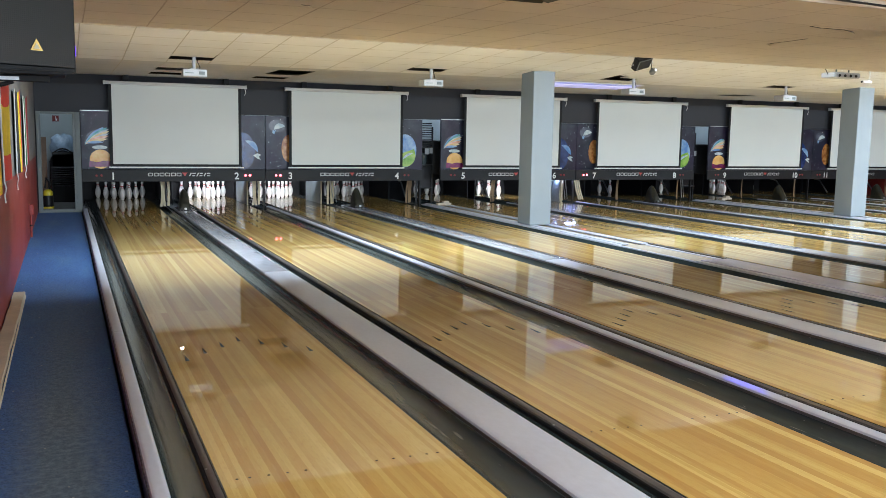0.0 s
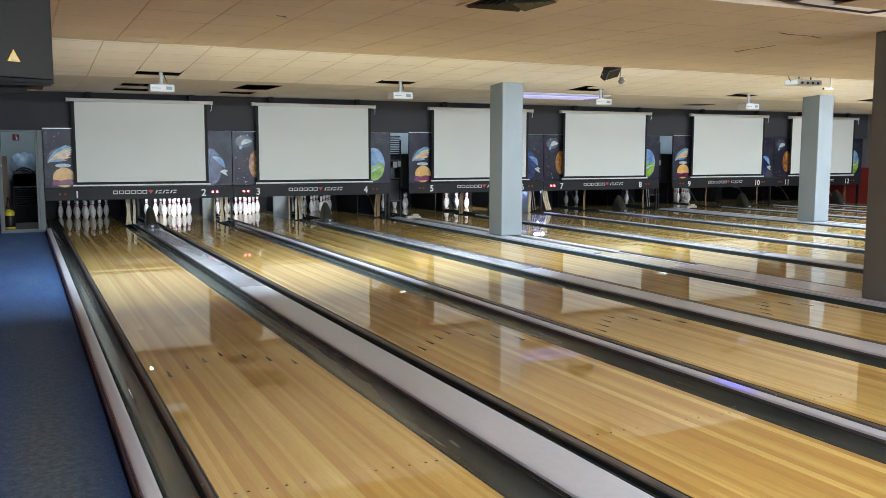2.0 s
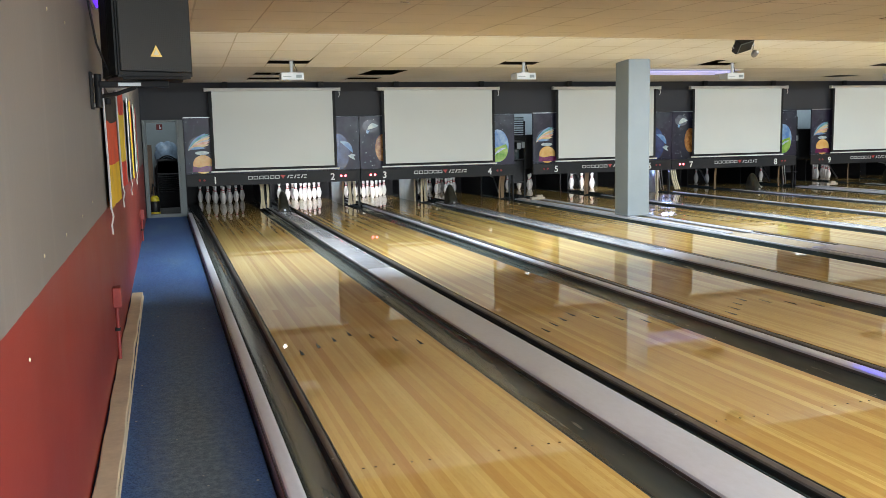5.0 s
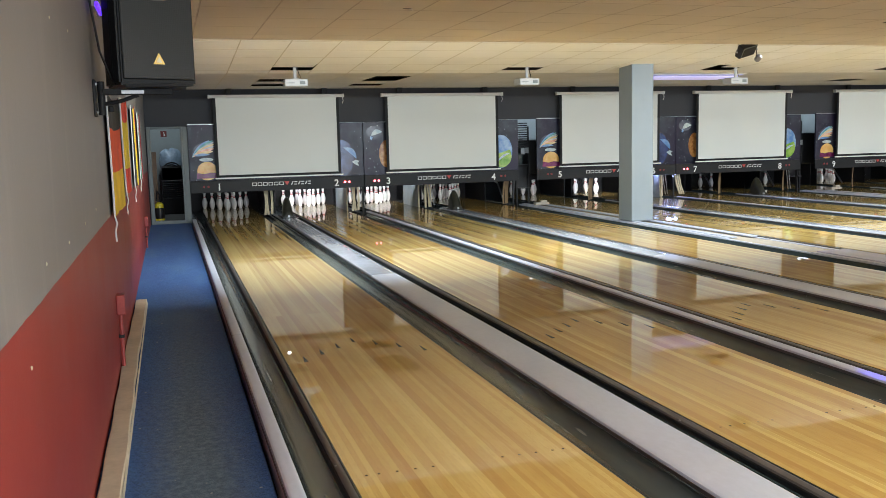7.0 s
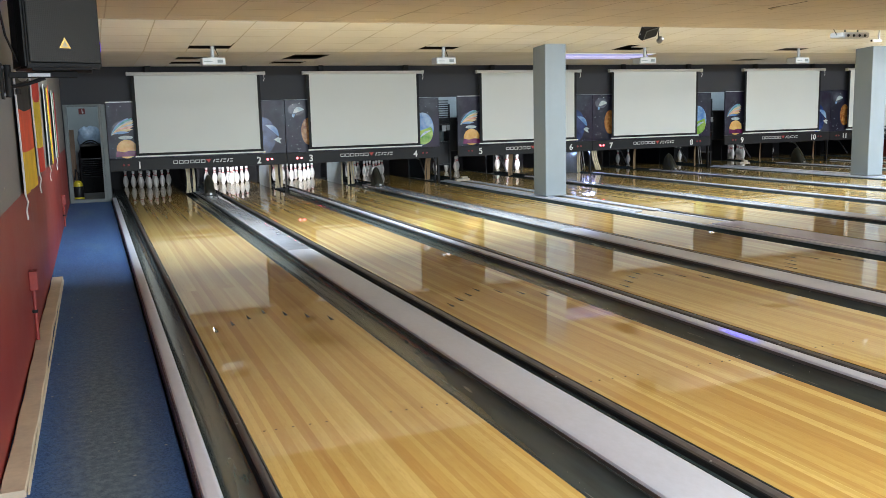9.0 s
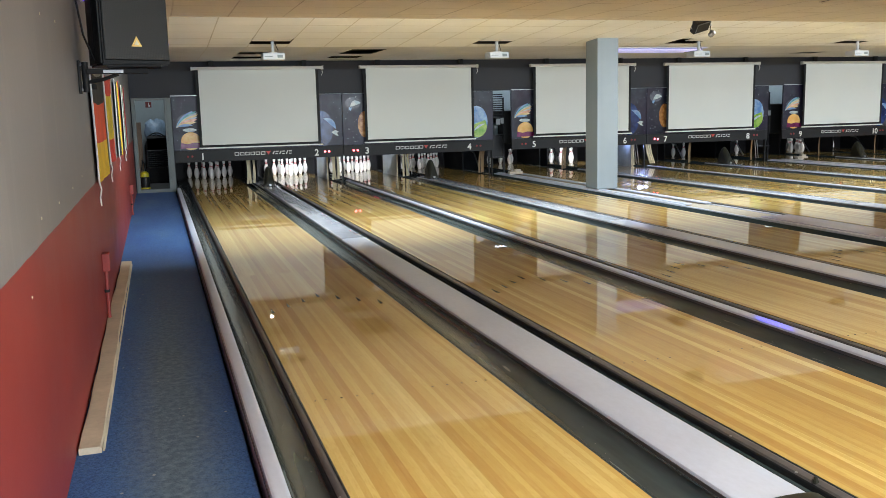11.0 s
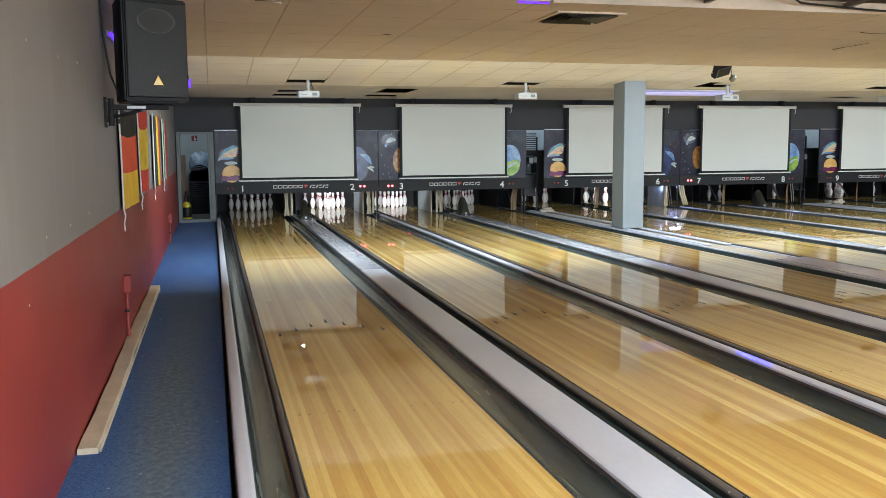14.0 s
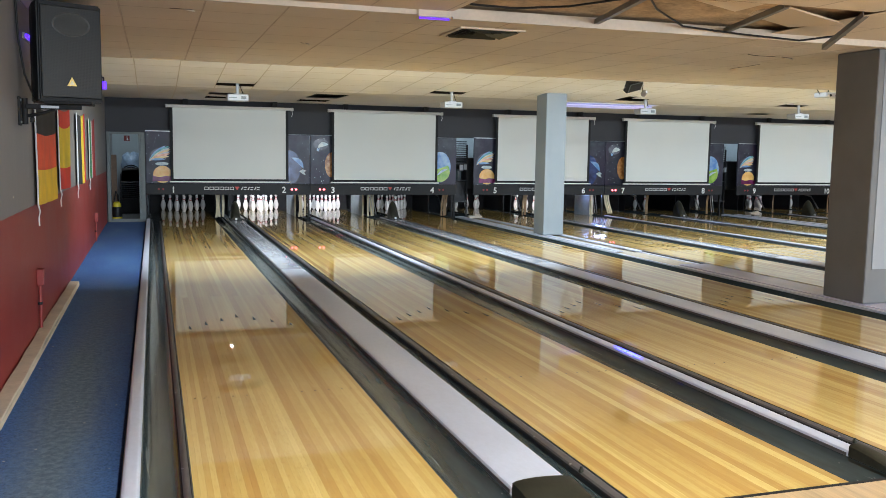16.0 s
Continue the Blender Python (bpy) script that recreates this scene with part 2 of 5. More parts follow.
def carpet_material():
    m, nt, b = material("worn blue carpet", 0.95)
    p = position(nt)
    big = noise_at(nt, position(nt, (1.5, 0.45, 1)), 1.3, 6, 0.55)
    fine = noise_at(nt, p, 85, 5, 0.8)
    mottle = noise_at(nt, p, 26, 4, 0.6)
    base = ramp(nt, big, ((0.40, (0.008, 0.064, 0.30)), (0.54, (0.02, 0.10, 0.335)), (0.72, (0.066, 0.15, 0.30))))
    c = mix(nt, 0.50, base, ramp(nt, fine, ((0.36, (0.004, 0.016, 0.06)), (0.66, (0.11, 0.22, 0.44)))), "MIX")
    c = mix(nt, mathn(nt, "MULTIPLY", ramp(nt, mottle, ((0.48, (0, 0, 0)), (0.66, (1, 1, 1)))), 0.38), c, (0.05, 0.11, 0.23))
    # the trodden path, worn grey before the seventh metre
    sep = nt.nodes.new("ShaderNodeSeparateXYZ")
    nt.links.new(p, sep.inputs[0])
    off = mathn(nt, "ABSOLUTE", mathn(nt, "ADD", sep.outputs[0], 0.62))
    path = ramp(nt, mathn(nt, "ADD", off, mathn(nt, "MULTIPLY", big, 0.25)), ((0.18, (1, 1, 1)), (0.40, (0, 0, 0))))
    ahead = ramp(nt, mathn(nt, "DIVIDE", mathn(nt, "ADD", sep.outputs[1], mathn(nt, "MULTIPLY", big, 3.0)), 10.0), ((0.50, (1, 1, 1)), (0.95, (0, 0, 0))))
    c = mix(nt, mathn(nt, "MULTIPLY", mathn(nt, "MULTIPLY", path, ahead), 0.88), c, mix(nt, ramp(nt, mottle, ((0.40, (0, 0, 0)), (0.62, (1, 1, 1)))), (0.080, 0.118, 0.150), (0.145, 0.195, 0.228)))
    c = mix(nt, mathn(nt, "MULTIPLY", ramp(nt, fine, ((0.36, (1, 1, 1)), (0.50, (0, 0, 0)))), 0.36), c, (0.012, 0.026, 0.06))
    lint = node(nt, "ShaderNodeTexVoronoi", Scale=8.5)
    nt.links.new(position(nt, (1, 0.8, 1)), lint.inputs["Vector"])
    c = mix(nt, mathn(nt, "MULTIPLY", ramp(nt, lint.outputs["Distance"], ((0.045, (1, 1, 1)), (0.07, (0, 0, 0)))), 0.75), c, (0.36, 0.38, 0.36))
    nt.links.new(c, b.inputs["Base Color"])
    bump(nt, b, fine, 0.8, 0.008)
    return m


def wall_material():
    """Grey paint above, red paint below a hand-painted border."""
    m, nt, b = material("grey and red wall paint", 0.55)
    p = position(nt)
    sep = nt.nodes.new("ShaderNodeSeparateXYZ")
    nt.links.new(p, sep.inputs[0])
    edge = mathn(nt, "ADD", sep.outputs[2], mathn(nt, "MULTIPLY", noise_at(nt, position(nt, (1, 1, 0)), 5.0, 4), 0.012))
    up = mathn(nt, "GREATER_THAN", edge, 0.988)
    big, fine = noise_at(nt, p, 1.3, 6, 0.6), noise_at(nt, p, 90, 4)
    streak = noise_at(nt, position(nt, (1, 6, 0.6)), 1.5, 5, 0.7)
    grey = ramp(nt, big, ((0.3, (0.172, 0.163, 0.160)), (0.68, (0.222, 0.212, 0.210))))
    grey = mix(nt, mathn(nt, "MULTIPLY", ramp(nt, streak, ((0.53, (0, 0, 0)), (0.68, (1, 1, 1)))), 0.20), grey, (0.30, 0.28, 0.265))
    red = ramp(nt, big, ((0.3, (0.205, 0.019, 0.017)), (0.68, (0.262, 0.027, 0.023))))
    red = mix(nt, mathn(nt, "MULTIPLY", streak, 0.10), red, (0.30, 0.12, 0.10))
    c = mix(nt, up, red, grey)
    nt.links.new(c, b.inputs["Base Color"])
    nt.links.new(mathn(nt, "ADD", mathn(nt, "MULTIPLY", big, 0.25), 0.35), b.inputs["Roughness"])
    bump(nt, b, fine, 0.1, 0.004)
    return m


CARPET, WALL = carpet_material(), wall_material()


# ---- mesh helpers ----
def link(name, bm, mat, parent=None, smooth=False):
    me = bpy.data.meshes.new(name)
    bm.normal_update()
    bm.to_mesh(me)
    bm.free()
    me.materials.append(mat)
    if smooth:
        me.polygons.foreach_set("use_smooth", [True] * len(me.polygons))
        me.set_sharp_from_angle(angle=radians(38))
    ob = new(name, me)
    ob.parent = parent
    return ob


def part(name, bm, mat, parent, label="", smooth=False):
    ob = link(name, bm, mat, parent, smooth)
    return tagged(ob, label) if label else ob


def thing(name, label, category, group="", at=(0, 0, 0), turn=0):
    ob = new(name)
    ob.empty_display_size = 0.1
    ob.matrix_basis = pose(*at, 0, 0, turn)
    return tagged(ob, label, category, group)


def box(x0, x1, y0, y1, z0, z1, bevel=0.0, bm=None, seg=2):
    own = bm is None
    b = bmesh.new()
    bmesh.ops.create_cube(b, size=1)
    bmesh.ops.transform(b, matrix=Matrix.Translation(((x0 + x1) / 2, (y0 + y1) / 2, (z0 + z1) / 2)) @ Matrix.Diagonal((x1 - x0, y1 - y0, z1 - z0, 1)), verts=b.verts)
    if bevel:
        bmesh.ops.bevel(b, geom=b.edges[:], offset=bevel, segments=seg, affect="EDGES", profile=0.5)
    if own:
        return b
    return join(bm, b)


def join(bm, b):
    me = bpy.data.meshes.new("tmp")
    b.to_mesh(me)
    b.free()
    bm.from_mesh(me)
    bpy.data.meshes.remove(me)
    return bm


def tube(path, r, sides=8, bm=None):
    """A round bar along points."""
    b = bm or bmesh.new()
    pts = [Vector(p) for p in path]
    rings = []
    for i, p in enumerate(pts):
        d = (pts[min(i + 1, len(pts) - 1)] - pts[max(i - 1, 0)]).normalized()
        u = d.cross(Vector((0, 0, 1)) if abs(d.z) < 0.9 else Vector((1, 0, 0))).normalized()
        v = d.cross(u)
        rings.append([b.verts.new(p + r * (math.cos(a) * u + math.sin(a) * v)) for a in [2 * math.pi * k / sides for k in range(sides)]])
    for a, c in zip(rings, rings[1:]):
        for k in range(sides):
            b.faces.new((a[k], a[(k + 1) % sides], c[(k + 1) % sides], c[k]))
    b.faces.new(rings[0])
    b.faces.new(rings[-1][::-1])
    bmesh.ops.recalc_face_normals(b, faces=b.faces[:])
    return b


def lathe(profile, sides=20, at=(0, 0, 0)):
    b = bmesh.new()
    rings = [[b.verts.new((at[0] + r * math.cos(2 * math.pi * k / sides), at[1] + r * math.sin(2 * math.pi * k / sides), at[2] + z)) for k in range(sides)] for r, z in profile]
    for a, c in zip(rings, rings[1:]):
        for k in range(sides):
            b.faces.new((a[k], a[(k + 1) % sides], c[(k + 1) % sides], c[k]))
    b.faces.new(rings[0][::-1])
    b.faces.new(rings[-1])
    return b


def swept(profile, y0, y1, steps=1, closed=True):
    """A profile of (x, z) points, counter-clockwise seen from -y, drawn along y."""
    b = bmesh.new()
    rows = [[b.verts.new((x, y0 + (y1 - y0) * i / steps, z)) for x, z in profile] for i in range(steps + 1)]
    n = len(profile)
    for a, c in zip(rows, rows[1:]):
        for k in range(n if closed else n - 1):
            b.faces.new((a[k], c[k], c[(k + 1) % n], a[(k + 1) % n]))
    if closed:
        b.faces.new(rows[0])
        b.faces.new(rows[-1][::-1])
    bmesh.ops.recalc_face_normals(b, faces=b.faces[:])
    return b


def plate(points, y, depth=0.004, bm=None):
    """A thin upright plate facing -y with the outline points (x, z)."""
    b = bm or bmesh.new()
    f = b.faces.new([b.verts.new((x, y, z)) for x, z in points])
    r = bmesh.ops.extrude_face_region(b, geom=[f])
    bmesh.ops.translate(b, vec=(0, depth, 0), verts=[v for v in r["geom"] if isinstance(v, bmesh.types.BMVert)])
    bmesh.ops.recalc_face_normals(b, faces=b.faces[:])
    return b


def ring(cx, cz, rx, rz, n=28, a0=0.0, a1=360.0):
    return [(cx + rx * math.cos(radians(a0 + (a1 - a0) * k / n)), cz + rz * math.sin(radians(a0 + (a1 - a0) * k / n))) for k in range(n if a1 - a0 >= 360 else n + 1)]


def structure(name, bm, mat, label, category="", smooth=False):
    return tagged(link(name, bm, mat, None, smooth), label, category or name.split("_")[0], kind="structure")


# ---- plan ----
LANE_W, BOARD = 1.0541, 1.0541 / 39
PAIRS = [0.0, 3.31, 7.08, 10.39, 14.16, 17.47]
LANES = [x + o for x in PAIRS for o in (0.0, 1.755)]
WEST, EAST, SOUTH, NORTH = -1.04, 20.75, -9.0, 21.6
MASK_Y, SCREEN_Y = 15.95, 15.82
STEP_Y, FRONT_Y, LOW = 8.1, 3.62, 2.5

structure("ground", box(WEST - 0.3, EAST + 0.3, SOUTH - 0.3, NORTH + 0.3, -0.45, -0.30), CONCRETE, "dark concrete base under the lanes", "floor")
structure("carpet_floor", box(WEST, -0.314, -0.02, 16.0, -0.29, -0.04), CARPET, "worn blue carpet on the aisle beside the lane", "carpet")
structure("service_floor", box(WEST, -0.30, 16.0, NORTH, -0.29, -0.05), CONCRETE, "grey concrete floor behind the doorway", "floor")
structure("approach_floor", box(WEST, EAST, SOUTH, -0.022, -0.29, 0.0), APPROACH, "light wooden approach floor before the lanes", "floor")
structure("foul_line", box(0.0, EAST, -0.021, -0.001, -0.1, 0.002), BLACK, "black foul line strip across the lanes", "floor line")
structure("wall_west", box(WEST - 0.2, WEST, SOUTH, NORTH, -0.29, 3.0), WALL, "side wall painted grey above dark red", "wall")
structure("wall_east", box(EAST, EAST + 0.2, SOUTH, NORTH, -0.29, 3.0), WALL, "far side wall painted grey above red", "wall")
bm = box(WEST - 0.2, EAST + 0.2, SOUTH - 0.2, SOUTH, -0.29, 0.9)
box(WEST - 0.2, EAST + 0.2, SOUTH - 0.2, SOUTH, 2.3, 3.0, bm=bm)
box(WEST - 0.2, 0.4, SOUTH - 0.2, SOUTH, 0.9, 2.3, bm=bm)
box(15.6, EAST + 0.2, SOUTH - 0.2, SOUTH, 0.9, 2.3, bm=bm)
structure("wall_south", bm, TAUPE, "taupe rear wall of the hall with a long window", "wall")
structure("wall_service", box(WEST - 0.2, EAST + 0.2, NORTH, NORTH + 0.2, -0.29, 3.0), CARD, "pale grey wall of the machine room", "wall")

# back wall over the machines, with the doorway beside lane one
DX0, DX1, DZ = -0.962, -0.405, 1.745
bm = box(WEST, EAST, MASK_Y + 0.04, MASK_Y + 0.14, 1.80, 2.46)
box(WEST, DX0, MASK_Y + 0.04, MASK_Y + 0.14, -0.05, 1.80, bm=bm)
box(DX1, -0.285, MASK_Y + 0.04, MASK_Y + 0.14, -0.05, 1.80, bm=bm)
box(DX0, DX1, MASK_Y + 0.04, MASK_Y + 0.14, DZ, 1.80, bm=bm)
structure("wall_north", bm, BACK, "slate grey wall above the pin machines", "wall")


JOINT_B = worn("brown board edge", (0.545, 0.455, 0.355), 0.9)
JOINT_W = worn("dusty grid bar", (0.66, 0.61, 0.53), 0.9)


def tiles(name, x0, x1, y0, y1, height, mat, label, joint, size=0.6, skip=(), gx=-1.56, gy=None):
    """A board ceiling: each board has bevelled edges and stands a little proud of its joints. height(y) gives z."""
    b = bmesh.new()
    gy = y0 if gy is None else gy
    nx, ny = math.ceil((x1 - gx) / size), math.ceil((y1 - gy) / size)
    up = 0.0028
    for j in range(ny):
        for i in range(nx):
            if (i, j) in skip:
                continue
            a, c = gx + i * size, gy + j * size
            e, d = min(a + size, x1), min(c + size, y1)
            a, c = max(a, x0), max(c, y0)
            if e - a < 0.04 or d - c < 0.04:
                continue
            q = 0.008
            sag = random.uniform(-0.0006, 0.0006)
            outer = [b.verts.new((x, y, height(y) + up)) for x, y in ((a, c), (e, c), (e, d), (a, d))]
            inner = [b.verts.new((x, y, height(y) + sag + random.uniform(-0.0004, 0.0004))) for x, y in ((a + q, c + q), (e - q, c + q), (e - q, d - q), (a + q, d - q))]
            b.faces.new(inner[::-1])
            for k in range(4):
                b.faces.new((outer[k], inner[k], inner[(k + 1) % 4], outer[(k + 1) % 4])).material_index = 1
    ob = structure(name, b, mat, label, "ceiling")
    ob.data.materials.append(joint)
    return ob


def far_height(y):
    return 2.717 - (y - STEP_Y) * (2.717 - 2.458) / 4.05 if y < 12.15 else 2.458


slope_skip = {(4, 5), (10, 5), (16, 5), (22, 5), (28, 5)}
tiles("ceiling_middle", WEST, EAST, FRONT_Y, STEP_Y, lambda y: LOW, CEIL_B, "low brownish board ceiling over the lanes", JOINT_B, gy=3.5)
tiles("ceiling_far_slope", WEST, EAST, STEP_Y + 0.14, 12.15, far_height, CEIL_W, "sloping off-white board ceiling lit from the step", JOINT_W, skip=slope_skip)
tiles("ceiling_far", WEST, EAST, 12.15, MASK_Y + 0.04, lambda y: 2.458, CEIL_SHADE, "flat off-white board ceiling with missing boards", JOINT_W, skip={(4, 2), (4, 4), (7, 4), (7, 1), (7, 2), (17, 2), (18, 2), (24, 3)})
structure("ceiling_roof", box(WEST - 0.2, EAST + 0.2, SOUTH - 0.2, NORTH + 0.2, 3.0, 3.1), VOID, "dark slab above the ceiling boards", "ceiling")
bm = box(WEST, EAST, STEP_Y, STEP_Y + 0.025, LOW - 0.004, 2.72)
box(WEST, EAST, STEP_Y + 0.025, STEP_Y + 0.14, 2.712, 2.722, bm=bm)
structure("ceiling_step", bm, CEIL_B, "brownish edge board where the ceiling steps up", "ceiling")
FRONT = 2.535
HX0, HX1 = 2.1, 5.0
tiles("ceiling_front", WEST, HX0, SOUTH, FRONT_Y - 0.03, lambda y: FRONT, CEIL_N, "beige board ceiling over the approach", JOINT_B)
tiles("ceiling_front_right", HX1, EAST, SOUTH, FRONT_Y - 0.03, lambda y: FRONT, CEIL_N, "beige board ceiling over the approach", JOINT_B)
tiles("ceiling_front_middle", HX0, HX1, SOUTH, 2.35, lambda y: FRONT, CEIL_N, "beige board ceiling before the open void", JOINT_B)
bm = box(WEST, HX0, FRONT_Y - 0.03, FRONT_Y, LOW - 0.003, FRONT + 0.02)
box(HX0, EAST, FRONT_Y - 0.03, FRONT_Y, LOW - 0.02, FRONT + 0.03, bm=bm)
structure("ceiling_trim", bm, TRIM, "off-white trim along the ceiling's edge", "trim")
structure("back_ceiling", box(WEST, EAST, MASK_Y + 0.14, NORTH, 2.50, 2.55), VOID, "dark ceiling of the machine room", "ceiling")

# ---- lanes ----
def gutter_profile(x0, x1, d):
    w = x1 - x0
    inner = [(x0 + w * (0.5 - 0.5 * math.cos(math.pi * k / 14)), -d * math.sin(math.pi * k / 14) ** 0.9 - 0.006) for k in range(15)]
    return inner + [(x1, -0.13), (x0, -0.13)]


def gutter(x0, x1, depth=0.078, y0=0.0, y1=19.4):
    t = thing("gutter", "dark grey moulded plastic gutter beside a lane", "gutter", "gutters", ((x0 + x1) / 2, 0, 0))
    h = (x1 - x0) / 2
    cuts = (y0, 4.9, 9.75, 14.6, y1)
    for a, c in zip(cuts, cuts[1:]):
        part("section", swept(gutter_profile(-h, h, depth), a + 0.0012, c - 0.0012), GUTTER, t, smooth=True)
    for sx in (-h, h - 0.006):
        part("lip", box(sx, sx + 0.006, y0, y1, -0.006, -0.002), GUTTER, t)
    return t


def bumper_rail(x, w):
    """The folded-down rail along a lane's edge: a dark slot, the rounded rail, a black gap at the boards."""
    t = thing("bumper_rail", "folded grey-brown bumper rail along the lane edge", "rail", "bumper rails", (x, 0, 0))
    part("rail", swept([(-w, -0.04), (-0.009, -0.04), (-0.009, -0.006), (-0.014, -0.0015), (-0.5 * w, 0.001), (-w + 0.006, -0.002), (-w, -0.009)], 0.05, 15.6), RAIL, t, smooth=True)
    part("edge_strip", swept([(-0.008, -0.05), (-0.0005, -0.05), (-0.0005, -0.004), (-0.008, -0.004)], 0.05, 15.6), BLACK, t)
    part("slot", swept([(-w - 0.006, -0.06), (-w - 0.001, -0.06), (-w - 0.001, -0.010), (-w - 0.006, -0.014)], 0.05, 15.6), BLACK, t)
    part("bolt", lathe([(0.013, 0), (0.013, 0.012), (0.008, 0.014), (0.008, 0.024), (0.005, 0.026)], 6, (-w + 0.006, 0.455, -0.004)), HOOD, t)
    for y in (0.56, 0.98, 2.3, 4.6, 6.9, 9.2):
        part("screw", lathe([(0.006, 0), (0.006, 0.003), (0.003, 0.005)], 8, (-w + 0.004, y, -0.004)), STEEL, t)
    return t


def divider(x0, x1, h, joints, label, hood=True):
    """A raised cap between two gutters, in lengths with a thin joint, and the hood on its front end."""
    t = thing("lane_divider", label, "lane divider", "lane dividers", ((x0 + x1) / 2, 0, 0))
    w = (x1 - x0) / 2
    r = min(0.011, w * 0.45)
    prof = [(-w, -0.12), (w, -0.12), (w, h - r), (w - 0.3 * r, h - 0.3 * r), (w - r, h), *[((w - r) * math.cos(math.pi * k / 8), h + 0.045 * w * math.sin(math.pi * k / 8)) for k in range(1, 8)], (-w + r, h), (-w + 0.3 * r, h - 0.3 * r), (-w, h - r)]
    ys = [0.29, *joints, 15.9]
    for a, b in zip(ys, ys[1:]):
        part("cap", swept(prof, a + 0.003, b - 0.003), CAPG if (w > 0.1 and a > 5) else CAP, t, smooth=True)
    skirt = [(-w - 0.004, -0.003), (-w - 0.001, -0.003), (-w - 0.001, h - r - 0.004), (-w - 0.004, h - r - 0.004)]
    part("skirt", swept(skirt, 0.3, 15.9), RAIL, t)
    if hood:
        w2 = w + 0.004
        b = bmesh.new()
        rows = []
        for i in range(7):
            f = i / 6
            y, top = 0.286 - f * 0.30, (h + 0.03) * math.cos(f * 1.35) + 0.004
            rows.append([b.verts.new((-w2 * math.cos(math.pi * k / 10), y, -0.12 if k in (0, 10) else max(0.0, top * (0.55 + 0.45 * math.sin(math.pi * k / 10) ** 0.6)))) for k in range(11)])
        for a, c in zip(rows, rows[1:]):
            for k in range(10):
                b.faces.new((a[k], a[k + 1], c[k + 1], c[k]))
        b.faces.new(rows[0][::-1])
        b.faces.new(rows[-1])
        bmesh.ops.recalc_face_normals(b, faces=b.faces[:])
        part("hood", b, HOOD, t, "dark olive moulded end hood", smooth=True)
    return t


for p, x in enumerate(PAIRS):
    odd = p % 2
    gutter(x - (0.162 if odd else 0.216 if p == 0 else 0.235), x, 0.034 if odd else 0.075)
    gutter(x + LANE_W, x + 1.2825)
    gutter(x + 1.573, x + 1.755, 0.034)
    gutter(x + 2.809, x + 3.064)
    for o in (0.0, 1.755):
        bumper_rail(x + o, 0.040 if x + o == 0 else 0.058)
    divider(x + 1.289, x + 1.570, 0.03, (7.5, 14.95), "wide pale grey divider cap between a pair of lanes")
    if odd == 0:
        divider(x + 3.064, x + 3.148, 0.03, (6.2,), "narrow pale grey divider cap between two lanes")
divider(-0.289, -0.216, 0.03, (5.1, 10.3), "narrow pale lilac cap along the aisle carpet", hood=False)


def service_divider(x):
    """The broad divider under the pillars, with one cover board lifted away."""
    t = thing("lane_divider", "broad pale divider with a missing cover board", "lane divider", "lane dividers", (x, 0, 0))
    for a, b in ((0.1, 6.97), (8.6, 15.9)):
        part("cap", box(6.355 - 7.08, 6.425 - 7.08, a, b, 0.0185, 0.026, 0.003), CAP, t, "pale lilac edge board")
        for u, v in ((6.432, 6.845),) if a < 5 else ((6.432, 6.53), (6.735, 6.845)):
            part("cap", box(u - 7.08, v - 7.08, a, b, 0.0185, 0.036, 0.006), CAP_LIT if a < 5 else CAP, t, "pale lilac cover board")
    part("edge_beam", box(6.352 - 7.08, 6.40 - 7.08, 0.1, 15.9, 0.003, 0.018, 0.004), CAP, t)
    part("skirt", box(6.353 - 7.08, 6.40 - 7.08, 0.1, 15.9, -0.12, 0.002), GUTTER, t, "dark grey gutter side")
    part("edge_beam", box(6.80 - 7.08, 6.848 - 7.08, 0.1, 15.9, -0.12, 0.018, 0.004), CAP, t)
    part("inner_board", box(6.402 - 7.08, 6.798 - 7.08, 0.1, 15.9, -0.12, 0.006), PLANK, t, "bare brown board under the cover")
    return t


for x in (7.08, 14.16):
    service_divider(x)

# ball hoods on the wide dividers, and the low bars that stand before the far machines
def ball_hood(x):
    t = thing("ball_hood", "dark grey rounded ball return hood on a divider", "ball hood", "ball hoods", (x + 0.02, 15.25, 0.034))
    b = bmesh.new()
    rows = []
    for i in range(9):
        f = i / 8
        y = -0.16 + 0.34 * f
        top = 0.04 + 0.34 * math.sin(math.pi * min(1, 0.06 + 0.62 * f)) ** 1.5
        w = 0.10 - 0.012 * f
        rows.append([b.verts.new((-w * math.cos(math.pi * k / 12), y, top * math.sin(math.pi * k / 12) ** 0.75)) for k in range(13)])
    for a, c in zip(rows, rows[1:]):
        for k in range(12):
            b.faces.new((a[k], a[k + 1], c[k + 1], c[k]))
        b.faces.new((a[12], a[0], c[0], c[12]))
    b.faces.new(rows[0][::-1])
    b.faces.new(rows[-1])
    bmesh.ops.recalc_face_normals(b, faces=b.faces[:])
    part("shell", b, HOOD, t, smooth=True)
    part("foot", box(-0.118, 0.118, -0.22, 0.19, -0.001, 0.014, 0.005), BLACK, t)
    part("latch", box(-0.02, 0.02, -0.2, -0.165, 0.014, 0.05, 0.005), STEEL, t)
    return t


for x in PAIRS:
    ball_hood(x + 1.405)


